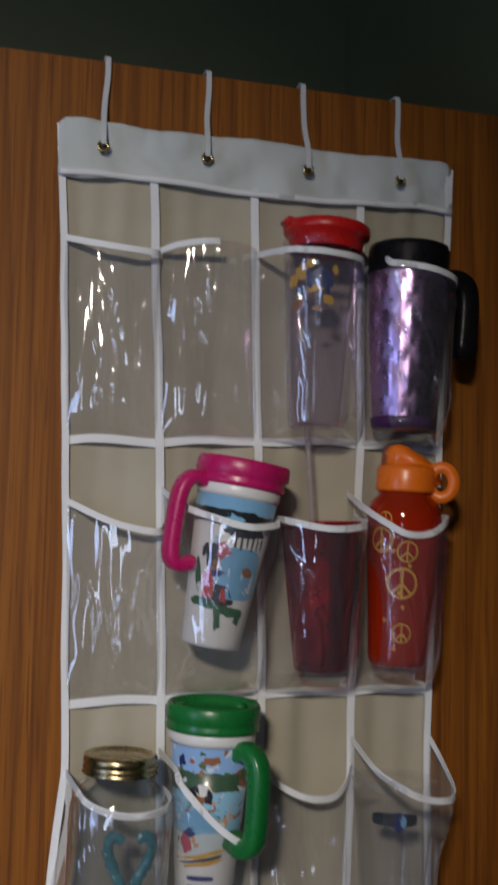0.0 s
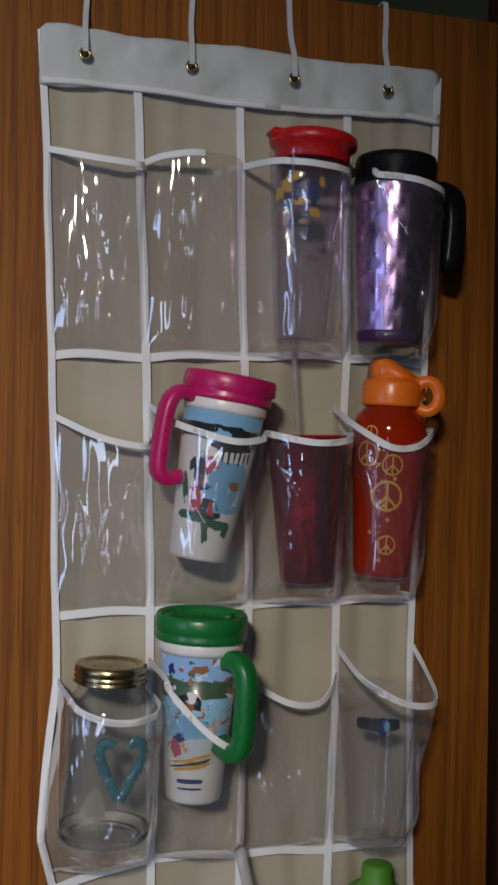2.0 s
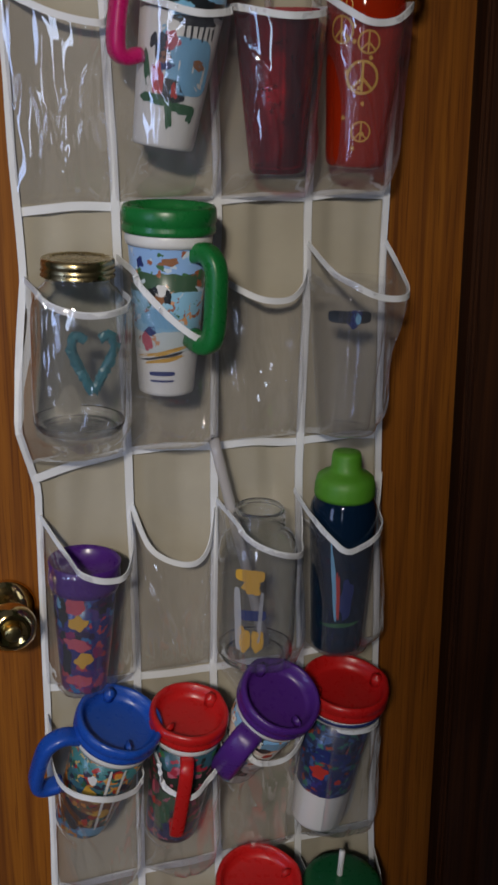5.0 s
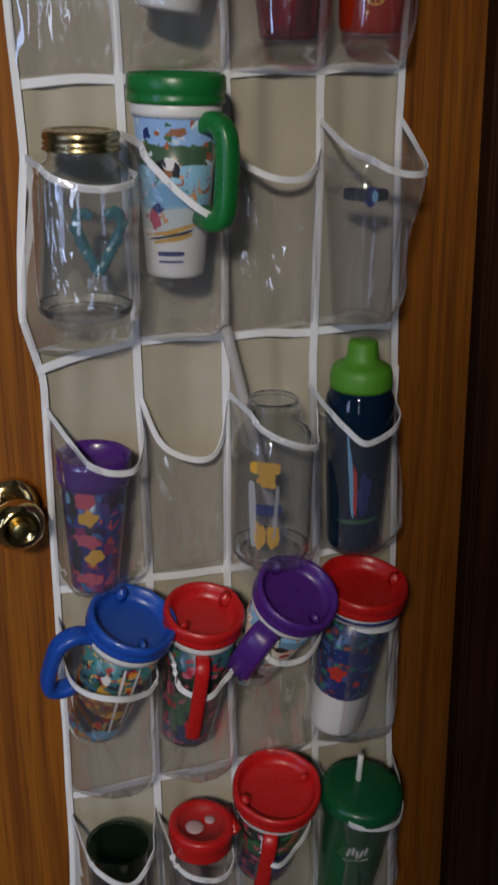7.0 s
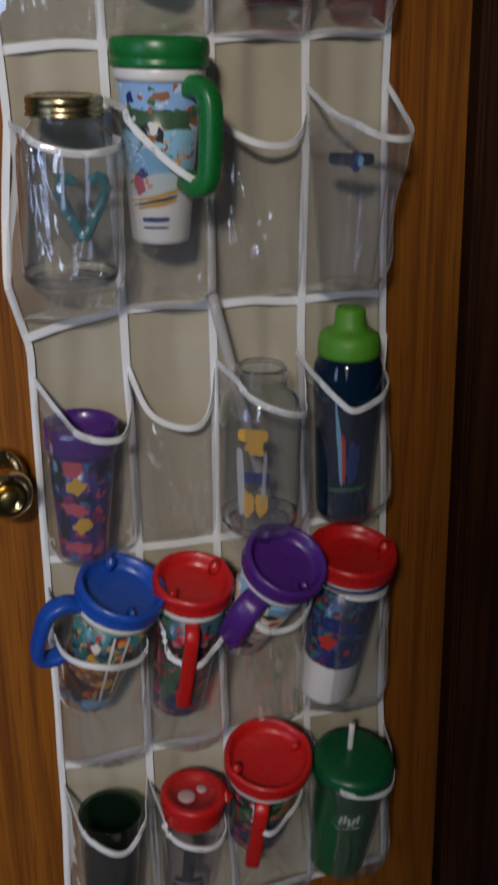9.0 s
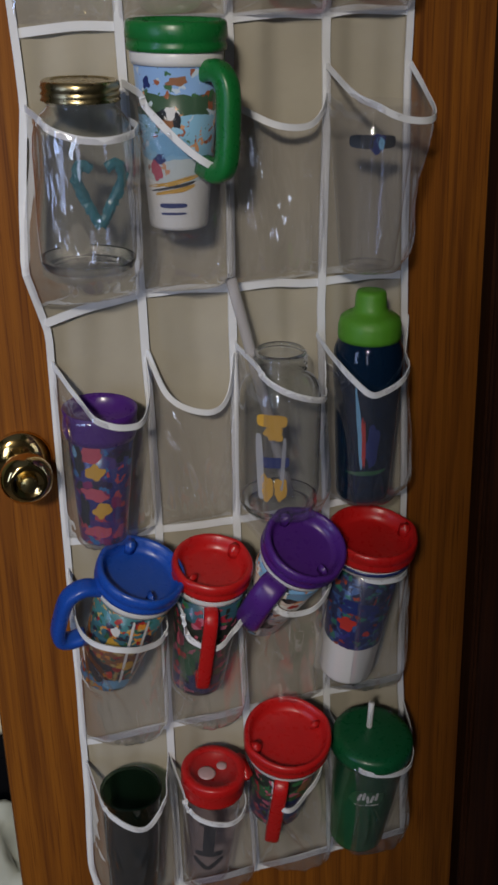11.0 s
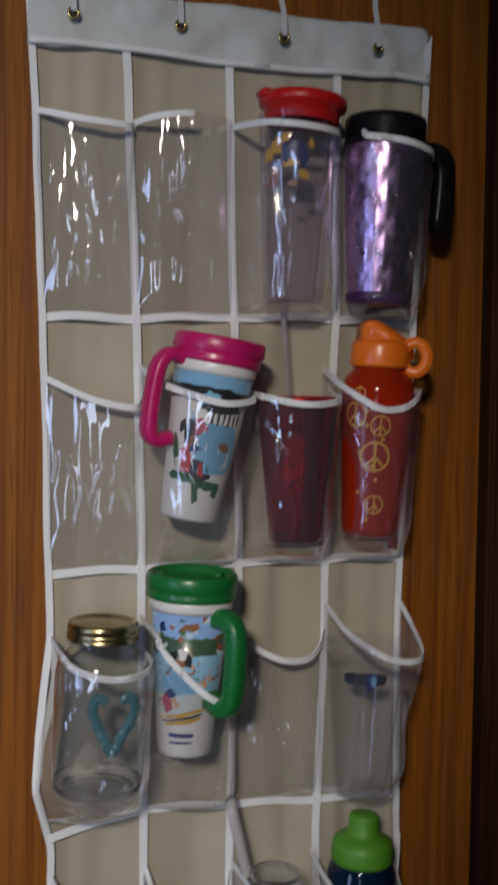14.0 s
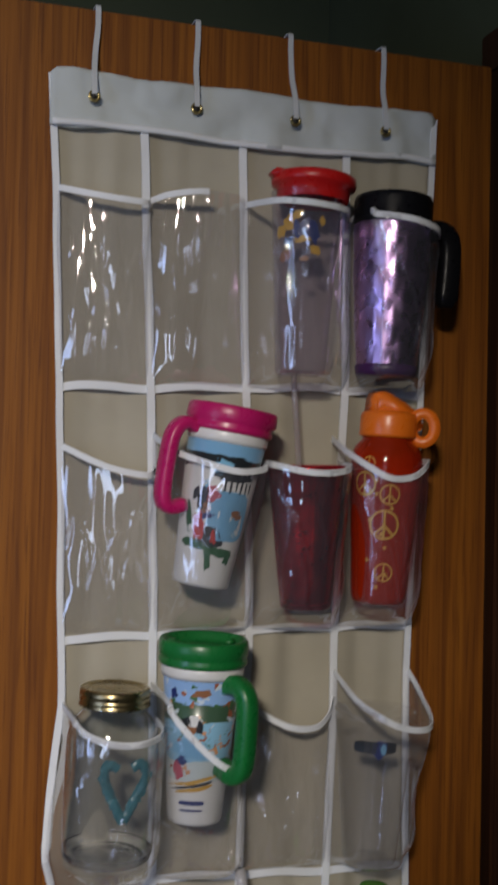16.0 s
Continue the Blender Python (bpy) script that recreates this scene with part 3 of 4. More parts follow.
ART_NIGHT = artwork("night_mug_wrap", [(0.0, W), (0.058, (0.02, 0.03, 0.12)), (0.10, (0.03, 0.04, 0.10))],
                    [(0.03, 0.04, 0.2), (0.25, 0.05, 0.03), (0.05, 0.1, 0.25), (0.02, 0.02, 0.05), (0.03, 0.15, 0.12)], 70, 0.5, 0.3, 0.058)
ART_PARTY = artwork("party_tumbler_wrap", [(0.0, (0.12, 0.03, 0.14)), (0.03, (0.03, 0.03, 0.16)), (0.09, (0.04, 0.05, 0.2))],
                    [(0.40, 0.06, 0.08), (0.06, 0.03, 0.16), (0.02, 0.02, 0.03), (0.04, 0.14, 0.32), (0.20, 0.02, 0.10), (0.03, 0.02, 0.06)], 46, 0.6)
ART_BOTTLE = artwork("bottle_wrap", [(0.0, (0.01, 0.02, 0.10)), (0.05, (0.01, 0.05, 0.10)), (0.10, (0.008, 0.03, 0.03))],
                     [(0.02, 0.10, 0.25), (0.25, 0.05, 0.03), (0.01, 0.08, 0.08), (0.01, 0.02, 0.1)], 50, 0.35)


def place(x, y, z, lean=0.0, tilt=0.0, turn=0.0):
    """A cup's pose from the middle of its foot: lean brings its top forward, tilt takes it to +x, turn spins it on its axis."""
    return Matrix.Translation((x, y, z)) @ pose(0, 0, 0, lean, 0, 0) @ pose(0, 0, 0, 0, tilt, 0) @ pose(0, 0, 0, 0, 0, turn)


def shell(r0, r1, h, th=0.0016, foot=0.004):
    """An open cup of clear plastic, foot radius r0 to mouth radius r1, with a beaded rim and a pushed-up foot."""
    return [(0, foot), (r0 - 0.008, foot * 0.8), (r0 - 0.004, 0.0), (r0 - 0.001, 0.0012), (r0, 0.004), (r0 + (r1 - r0) * 0.5, h * 0.5), (r1, h - 0.002), (r1 + 0.0007, h - 0.001),
            (r1 + 0.0004, h), (r1 - th, h)]


def solid_cup(r0, r1, h):
    return [(0, 0.0015), (r0 - 0.005, 0.0012), (r0 - 0.003, 0.0), (r0 - 0.001, 0.0008), (r0, 0.004), (r0 + (r1 - r0) * 0.5, h * 0.5), (r1, h), (0, h)]


def skin(r0, r1, h):
    return lambda z: r0 + (r1 - r0) * max(0.0, min(1.0, z / h))


def mug_handle(parent, material, a, r, z_top, z_low, reach, width=0.017, thick=0.0085):
    """A looped grip at the angle a: a rounded strap out from the top, down and back."""
    d = Vector((math.sin(a), -math.cos(a), 0))
    pts = [(r - 0.002, z_top), (r + reach * 0.55, z_top + 0.003), (r + reach * 0.95, z_top - 0.010), (r + reach, (z_top + z_low) / 2),
           (r + reach * 0.9, z_low + 0.008), (r + reach * 0.55, z_low - 0.001), (r - 0.001, z_low + 0.004)]
    line = smooth_line([d * q + Vector((0, 0, z)) for q, z in pts], 40)
    sec = [(width / 2 * math.copysign(abs(math.cos(t)) ** 0.6, math.cos(t)), thick / 2 * math.copysign(abs(math.sin(t)) ** 0.6, math.sin(t)))
           for t in (2 * math.pi * k / 14 for k in range(14))]
    side = d.cross(Vector((0, 0, 1)))
    bm, rings = bmesh.new(), []
    for i, q in enumerate(line):
        t = (line[min(i + 1, len(line) - 1)] - line[max(i - 1, 0)]).normalized()
        n = side.cross(t).normalized()
        rings.append([bm.verts.new(q + side * s + n * u) for s, u in sec])
    for a0, b0 in zip(rings, rings[1:]):
        for k in range(len(sec)):
            bm.faces.new((a0[k], a0[(k + 1) % len(sec)], b0[(k + 1) % len(sec)], b0[k]))
    bm.faces.new(rings[0])
    bm.faces.new(rings[-1][::-1])
    return part("handle", bm, material, parent)


def travel_lid(parent, material, r, z, spout=None, high=0.021, dish=0.015):
    """A snap-on drinking lid: skirt, rounded rim, sunken dish, a spout bump and a thumb tab."""
    prof = [(r - 0.003, z), (r - 0.0005, z + 0.001), (r, z + 0.005), (r - 0.0012, z + 0.0075), (r - 0.0008, z + 0.010), (r + 0.0005, z + 0.012), (r - 0.0002, z + high - 0.003), (r - 0.0016, z + high - 0.0006), (r - 0.0035, z + high),
            (r - 0.0058, z + high - 0.0012), (r - 0.0078, z + high - dish * 0.55), (r - 0.0105, z + high - dish * 0.92), (r - 0.014, z + high - dish), (0.004, z + high - dish * 0.95), (0, z + high - dish * 0.95)]

    def wob(a, q, zz):
        if spout is None or zz < z + 0.011:
            return q
        d = math.atan2(math.sin(a - spout), math.cos(a - spout))
        return q * (1 + 0.055 * math.exp(-(d / 0.22) ** 2) + 0.035 * math.exp(-((abs(d) - math.pi) / 0.25) ** 2))
    lid = part("lid", lathe(prof, 56, wobble=wob), material, parent)
    if spout is not None:
        ridge = part("spout", box(-0.0055, 0.0055, -0.0060, 0.006, -dish, 0.0015, 0.0022), material, lid)
        ridge.matrix_local = pose((r - 0.009) * math.sin(spout), -(r - 0.009) * math.cos(spout), z + high - 0.001, 0, 0, math.degrees(spout))
        tab = part("lid_tab", box(-0.0025, 0.0025, -0.006, 0.006, -dish, -0.003, 0.0018), material, lid)
        tab.matrix_local = pose(-(r - 0.014) * math.sin(spout), (r - 0.014) * math.cos(spout), z + high, 0, 0, math.degrees(spout) + 180)
    return lid


def collar(parent, r, z, h=0.007, material=None):
    return part("collar", lathe([(r - 0.004, z), (r, z), (r + 0.0012, z + h * 0.3), (r + 0.0012, z + h * 0.75), (r, z + h), (r - 0.004, z + h)], 48), material or P_WHITE, parent, "white ring under the lid")


def printed(parent, radius, specs):
    for mat, a, z, w, h, power, turn in specs:
        part("print", print_patch(radius, radians(a), z, w, h, power, radians(turn)), mat, parent)


def drinking_straw(parent, material, a, b, r=0.0032):
    line = [Vector(a).lerp(Vector(b), k / 12) for k in range(13)]
    bm = sweep(line, disc_section(r, 12), (0, 1, 0))
    return part("straw", bm, material, parent)


def refill_mug(m, label, r0, r1, h, art, lid_mat, lid_r, spout, handle=None, prints=(), high=0.021, dish=0.015):
    mug = empty("travel_mug", m, label, "mug", "cups in the pockets")
    body = part("body", lathe(solid_cup(r0, r1, h), 48), art, mug)
    collar(mug, max(r1, lid_r - 0.0045), h - 0.004, 0.013)
    travel_lid(mug, lid_mat, lid_r, h + 0.007, spout, high, dish)
    if handle:
        mug_handle(mug, lid_mat, *handle)
    printed(body, skin(r0, r1, h), prints)
    return mug


# upper row
t1 = empty("tumbler", place(0.039, -0.060, 1.697, 1, 1), "clear lilac tumbler with red flip lid and faded print", "tumbler", "cups in the pockets")
b = part("body", lathe(shell(0.0265, 0.0375, 0.192), 48), CLEAR_LILAC, t1)
printed(b, skin(0.0265, 0.0375, 0.192), [(INK_YELLOW, -48, 0.155, 0.016, 0.016, 2, 20), (INK_NAVY, -18, 0.150, 0.014, 0.020, 2, -20), (INK_YELLOW, -26, 0.138, 0.020, 0.007, 2, 15),
                                         (INK_NAVY, -50, 0.136, 0.012, 0.010, 2, 0), (INK_YELLOW, -34, 0.163, 0.010, 0.009, 3, 0),
                                         (INK_NAVY, -6, 0.146, 0.012, 0.022, 2, 15), (INK_YELLOW, -2, 0.128, 0.012, 0.008, 2, -10), (INK_YELLOW, -66, 0.146, 0.012, 0.012, 2, 0), (INK_NAVY, -34, 0.148, 0.008, 0.016, 3, 10),
                                         (INK_BROWN, -56, 0.122, 0.016, 0.010, 2, 20), (INK_BROWN, -20, 0.118, 0.010, 0.006, 2, 0), (INK_YELLOW, 8, 0.158, 0.008, 0.010, 2, 0)])
lid = part("lid", lathe([(0.037, 0.184), (0.0385, 0.187), (0.0390, 0.197), (0.0445, 0.1990), (0.0455, 0.203), (0.0448, 0.209), (0.041, 0.2115), (0.030, 0.2105), (0, 0.2100)], 48), P_RED, t1, "red snap lid")
lid.matrix_local = pose(0.0, 0, 0, 0, 2, 0)
tab = part("lid_tab", box(-0.049, -0.030, -0.013, 0.010, 0.2035, 0.2130, 0.003), P_RED, lid)

t2 = empty("travel_mug", place(0.137, -0.062, 1.700, 1, 1.5), "purple steel travel mug with black lid and handle", "mug", "cups in the pockets")


def quilted(a, r, z):
    """Diamond facets pressed into the wall."""
    if not 0.012 < z < 0.160:
        return r
    u, v = a * 11 / (2 * math.pi), z / 0.052
    p, q = (u + v) % 1.0, (u - v) % 1.0
    return r - 0.0010 * max(abs(p - 0.5), abs(q - 0.5)) * 2 + 0.0005


prof = ramp_between([(0.0, 0.031), (0.012, 0.0325), (0.05, 0.036), (0.10, 0.0395), (0.150, 0.0415), (0.164, 0.0415)])
wall = [(0, 0), (0.028, 0.0), (0.031, 0.003)] + [(prof(0.008 + 0.0026 * k), 0.008 + 0.0026 * k) for k in range(61)] + [(0.039, 0.168), (0, 0.168)]
part("body", lathe(wall, 120, wobble=quilted), PURPLE_STEEL, t2, "purple metal body pressed with diamond facets")
part("base_ring", lathe([(0.0, -0.001), (0.0295, -0.001), (0.0325, 0.001), (0.0340, 0.010), (0.0322, 0.0115)], 48), plastic("dark_violet_plastic", (0.05, 0.012, 0.075, 1), 0.35), t2, "dark violet foot")
lid = part("lid", lathe([(0.039, 0.162), (0.0425, 0.163), (0.0435, 0.168), (0.0425, 0.172), (0.0428, 0.188), (0.0415, 0.193), (0.037, 0.1950), (0.033, 0.1935), (0.031, 0.189), (0, 0.1885)], 48), P_BLACK, t2)
part("lid_tab", box(-0.010, 0.010, -0.030, -0.006, 0.1885, 0.1935, 0.002), P_BLACK, lid)
# a hanging grip: out from under the lid and straight down, free at its foot
grip = smooth_line([(0.034, 0.0, 0.160), (0.054, -0.001, 0.163), (0.066, -0.001, 0.157), (0.070, 0.0, 0.140), (0.0695, 0.0, 0.112), (0.067, 0.0, 0.080)], 30)
part("handle", sweep(grip, [(0.012 * math.copysign(abs(math.cos(q)) ** 0.6, math.cos(q)), 0.0105 * math.copysign(abs(math.sin(q)) ** 0.6, math.sin(q))) for q in (2 * math.pi * k / 16 for k in range(16))], (0, 1, 0), scale=lambda u: 1.0 - 0.35 * max(0, u - 0.9) * 10), P_BLACK, t2)

# second row
refill_mug(place(-0.067, -0.066, 1.478, 3, 9), "white mug with magenta lid and handle, sky-blue print, standing tilted", 0.029, 0.0405, 0.150, ART_PINK, P_PINK, 0.045, radians(60),
           (radians(-76), 0.038, 0.156, 0.074, 0.026, 0.021, 0.014),
           [(INK_SKY, 4, 0.074, 0.052, 0.050, 5, 2), (INK_DARK, -50, 0.092, 0.009, 0.013, 2, 0), (INK_DARK, -36, 0.094, 0.009, 0.011, 2, 10), (INK_ROSE, -24, 0.094, 0.014, 0.018, 2, 20), (INK_DARK, -37, 0.084, 0.015, 0.014, 2, 0),
            (INK_BROWN, -34, 0.079, 0.012, 0.011, 2, -10), (INK_RED, -40, 0.060, 0.013, 0.026, 2.5, 8), (INK_NAVY, -27, 0.072, 0.014, 0.006, 2.5, 12), (INK_WHITE, -55, 0.054, 0.014, 0.012, 2, 10),
            (INK_GREEN, -60, 0.068, 0.009, 0.032, 2, 15), (INK_DARK, -18, 0.050, 0.026, 0.020, 2, -20), (INK_RED, -10, 0.052, 0.005, 0.014, 3, 8), (INK_GREEN, -26, 0.041, 0.040, 0.009, 2.5, -10), (INK_GREEN, -14, 0.030, 0.008, 0.022, 3, 12),
            (INK_GREEN, 10, 0.037, 0.026, 0.010, 2.5, 4), (INK_GREEN, 24, 0.032, 0.007, 0.014, 3, -8), (INK_GREEN, -58, 0.043, 0.010, 0.008, 2, 20), (INK_BROWN, 26, 0.077, 0.013, 0.010, 2, 0), (INK_SKY, 34, 0.080, 0.006, 0.008, 2, 0),
            (INK_DARK, 10, 0.114, 0.040, 0.010, 2.5, 4)] + [(INK_DARK, -6 + 9 * k, 0.105, 0.0022, 0.013 + 0.004 * math.sin(k * 2.4), 3, 0) for k in range(6)], 0.027, 0.008)
t4 = empty("tumbler", place(0.048, -0.066, 1.452, 1, -1), "wine-red tumbler with a clear straw", "tumbler", "cups in the pockets")
part("body", lathe(shell(0.027, 0.0405, 0.150), 48), CLEAR_WINE, t4)
part("liner", lathe(shell(0.0245, 0.038, 0.142, 0.001), 48), WINE_FOIL, t4, "crinkled red foil lining").location = (0, 0, 0.005)
drinking_straw(t4, THIN_STRAW, (0.004, 0.010, 0.02), (-0.003, 0.034, 0.245), 0.0034)
t5 = empty("water_bottle", place(0.1315, -0.064, 1.456, 2, 2), "translucent red-orange bottle with orange cap and yellow prints", "bottle", "cups in the pockets")
prof = [(0, 0.004), (0.022, 0.003), (0.024, 0.0), (0.028, 0.003), (0.0298, 0.010), (0.0320, 0.05), (0.0355, 0.10), (0.0385, 0.140), (0.0385, 0.155), (0.035, 0.167), (0.028, 0.174), (0.027, 0.186)]
b = part("body", lathe(prof, 48), CLEAR_RED, t5)
bskin = ramp_between([(0.0, 0.028), (0.01, 0.0298), (0.05, 0.0320), (0.10, 0.0355), (0.14, 0.0385), (0.155, 0.0385)])
for a, z, d in ((-58, 0.128, 0.026), (-16, 0.118, 0.022), (-22, 0.086, 0.032), (-18, 0.036, 0.020), (-52, 0.150, 0.014)):
    part("print", print_patch(bskin, radians(a), z, d, d, 2, 0, 0.84, 0.0006), INK_YELLOW, b)
    part("print", print_patch(bskin, radians(a), z, d * 0.08, d * 0.9, 6, 0, 0, 0.0008), INK_YELLOW, b)
    for s in (-1, 1):
        part("print", print_patch(bskin, radians(a) + s * d * 0.16 / 0.037, z - d * 0.17, d * 0.08, d * 0.48, 6, radians(45 * s), 0, 0.0010), INK_YELLOW, b)
for k in range(9):
    part("print", print_patch(bskin, radians(-30 + 20 * math.sin(k * 2.3)), 0.020 + 0.014 * k, 0.004, 0.004, 2, 0, 0, 0.0007), INK_YELLOW, b)
cap = part("cap", lathe([(0.026, 0.178), (0.0305, 0.178), (0.0312, 0.181), (0.0305, 0.200), (0.029, 0.204), (0.018, 0.207), (0, 0.208)], 48, wobble=lambda a, r, z: r * (1 + 0.012 * math.cos(a * 24)) if 0.18 < z < 0.206 else r), P_ORANGE, t5, "orange screw cap")
sp = bmesh.new()
top = [(-0.024, 0.200), (-0.022, 0.222), (-0.018, 0.2265), (-0.008, 0.2255), (0.010, 0.216), (0.026, 0.207), (0.0335, 0.196), (0.0335, 0.186), (0.026, 0.188), (0.020, 0.198), (-0.010, 0.203)]
faces = [[sp.verts.new((x, y, z)) for x, z in top] for y in (-0.0165, 0.0165)]
for k in range(len(top)):
    sp.faces.new((faces[0][k], faces[0][(k + 1) % len(top)], faces[1][(k + 1) % len(top)], faces[1][k]))
sp.faces.new(faces[0])
sp.faces.new(faces[1][::-1])
bmesh.ops.bevel(sp, geom=list(sp.edges), offset=0.0025, segments=2, affect="EDGES")
part("spout", sp, P_ORANGE, cap, "hinged orange spout cover")
groove = part("hinge_pin", lathe([(0, -0.019), (0.0042, -0.019), (0.0042, 0.019), (0, 0.019)], 16), P_ORANGE, cap)
groove.matrix_local = pose(0.024, 0, 0.203, 90, 0, 0)
ring = [Vector((0.0125 * math.cos(2 * math.pi * k / 32), 0, 0.0155 * math.sin(2 * math.pi * k / 32))) for k in range(32)]
o = part("carry_ring", sweep(ring, [(-0.006, -0.0028), (0.006, -0.0028), (0.006, 0.0028), (-0.006, 0.0028)], (0, 1, 0), closed=True), P_ORANGE, cap)
o.matrix_local = pose(0.030, -0.021, 0.190, 0, 0, -25)


# third row
def screw_jar(m, label, r, h, mouth, lid):
    jar = empty("mason_jar", m, label, "jar", "cups in the pockets")
    w = 0.0032
    out = [(0, 0.0045), (r * 0.62, 0.0035), (r * 0.74, 0.0005), (r * 0.84, 0.0), (r * 0.94, 0.004), (r * 0.992, 0.014), (r, 0.03), (r, h * 0.66), (r * 0.985, h * 0.73), (r * 0.93, h * 0.795), (r * 0.83, h * 0.838),
           (mouth + 0.0035, h * 0.862), (mouth + 0.0008, h * 0.880)]
    for k in range(3):
        z = h * 0.895 + k * h * 0.032
        out += [(mouth, z), (mouth + 0.0022, z + h * 0.010), (mouth, z + h * 0.020)]
    out += [(mouth + 0.0008, h - 0.002), (mouth, h), (mouth - w * 0.5, h + 0.0008), (mouth - w, h - 0.001)]
    part("jar_glass", lathe(out, 64), JAR_GLASS, jar, "clear moulded glass")
    foot = part("jar_foot", lathe([(r * 0.70, 0.0040), (r * 0.84, 0.0006), (r * 0.94, 0.0042), (r * 0.980, 0.010), (r * 0.982, 0.012), (r * 0.955, 0.011), (r * 0.90, 0.0075), (r * 0.80, 0.0060), (r * 0.70, 0.0040)], 56), THICK_GLASS, jar, "thick glass foot")
    rim = part("jar_rim", lathe([(mouth - w, h - 0.004), (mouth + 0.0004, h - 0.0035), (mouth + 0.0008, h - 0.001), (mouth - w * 0.5, h + 0.0012), (mouth - w, h - 0.0005), (mouth - w, h - 0.004)], 48), THICK_GLASS, jar, "rounded glass rim")
    foot.visible_shadow = rim.visible_shadow = False
    if lid:
        wob = lambda a, q, z: q + (0.0003 * math.cos(a * 40) if h * 0.9 < z < h * 0.985 and q > mouth else 0)
        part("lid", lathe([(mouth + 0.0025, h * 0.912), (mouth + 0.0046, h * 0.912), (mouth + 0.0052, h * 0.918), (mouth + 0.0036, h * 0.930), (mouth + 0.0034, h * 0.936), (mouth + 0.0050, h * 0.947), (mouth + 0.0034, h * 0.958),
                           (mouth + 0.0034, h * 0.964), (mouth + 0.0046, h * 0.976), (mouth + 0.0043, h + 0.0015), (mouth + 0.002, h + 0.003), (mouth - 0.0035, h + 0.003), (mouth - 0.0042, h + 0.0012), (mouth - 0.007, h + 0.0022), (0, h + 0.0026)], 80, wobble=wob), GOLD_LID, jar, "gold screw band and lid")
    return jar


jar = screw_jar(place(-0.157, -0.064, 1.208, 2, 1.5), "clear glass mason jar with gold lid and teal ornament inside", 0.0460, 0.168, 0.0305, True)
orn = bmesh.new()
for s in (-1, 1):
    pts = [(0.000, 0, -0.030), (0.012 * s, 0.001, -0.008), (0.021 * s, 0, 0.014), (0.016 * s, -0.001, 0.026), (0.007 * s, 0, 0.022)]
    sweep(smooth_line(pts, 26), disc_section(0.0048, 10, 0.8), (0, 1, 0), orn)
for v in orn.verts:
    v.co += v.co.normalized() * 0.0034 * noise.noise(v.co * 420)
o = part("ornament", orn, TEAL, jar, "teal glittered wreath-like ornament", False)
o.matrix_local = pose(0.008, -0.030, 0.076, 0, 0, 0)

refill_mug(place(-0.069, -0.070, 1.243, 2, 1.5), "white mug with green lid and handle, bright patchy print", 0.0275, 0.0395, 0.150, ART_GREEN, P_GREEN, 0.0455, radians(-75),
           (radians(30), 0.033, 0.140, 0.056, 0.031, 0.020, 0.019),
           [(INK_YELLOW, -22, 0.045, 0.045, 0.004, 3, 14), (INK_YELLOW, -18, 0.038, 0.040, 0.004, 3, 14), (INK_DARK, -20, 0.0415, 0.040, 0.003, 3, 14), (INK_ROSE, -52, 0.055, 0.011, 0.015, 2.5, 0),
            (INK_NAVY, -44, 0.066, 0.012, 0.008, 2, 20), (INK_NAVY, -60, 0.132, 0.008, 0.011, 2, 0), (INK_BROWN, -14, 0.134, 0.020, 0.007, 2, 5), (INK_DARK, -38, 0.104, 0.010, 0.011, 2, 0),
            (INK_WHITE, -24, 0.106, 0.014, 0.012, 2, 0), (INK_BROWN, -32, 0.097, 0.018, 0.009, 2, 0), (INK_DARK, -15, 0.100, 0.007, 0.014, 2, 0), (INK_SKY, -34, 0.078, 0.036, 0.020, 3, 10),
            (INK_NAVY, -24, 0.024, 0.026, 0.0045, 4, 2), (INK_NAVY, -24, 0.0165, 0.024, 0.0022, 5, 2)], 0.026, 0.010)
t8 = empty("tumbler", place(0.126, -0.066, 1.184, 1, 1), "clear plastic tumbler with a blue print band", "tumbler", "cups in the pockets")
b = part("body", lathe(shell(0.0285, 0.0425, 0.160), 48), CLEAR, t8)
printed(b, skin(0.0285, 0.0425, 0.160), [(INK_DARK, -22, 0.128, 0.046, 0.013, 5, 0), (INK_NAVY, -14, 0.127, 0.016, 0.017, 2, 0), (INK_SKY, -10, 0.127, 0.006, 0.012, 2, 20)])

# fourth row
t9 = empty("tumbler", place(-0.163, -0.058, 0.924, 3, 2), "purple-rimmed tumbler with a bright patchwork print", "tumbler", "cups in the pockets")
b = part("body", lathe(solid_cup(0.0245, 0.0335, 0.122), 48), ART_PARTY, t9)
part("rim", lathe([(0.0315, 0.114), (0.035, 0.116), (0.0375, 0.124), (0.0365, 0.139), (0.0375, 0.145), (0.0360, 0.146), (0.033, 0.141), (0.030, 0.130), (0, 0.128)], 48), P_PURPLE, t9, "purple plastic rim")
printed(b, skin(0.0245, 0.0335, 0.122), [(INK_DARK, -55, 0.098, 0.013, 0.034, 2.5, 0), (INK_ROSE, -30, 0.108, 0.022, 0.016, 2, 25), (INK_YELLOW, -22, 0.088, 0.020, 0.017, 2, 0), (INK_ROSE, -28, 0.062, 0.026, 0.015, 2, -12),
                                         (INK_YELLOW, -12, 0.044, 0.018, 0.018, 2, 0), (INK_DARK, -52, 0.040, 0.012, 0.032, 2.5, 0), (INK_SKY, -62, 0.106, 0.008, 0.012, 2, 0), (INK_ROSE, -22, 0.018, 0.030, 0.012, 2, 5)])
jar2 = screw_jar(place(0.027, -0.066, 0.930, 3, 0.5), "open clear glass jar with gold and black print and a straw", 0.0430, 0.178, 0.0260, False)
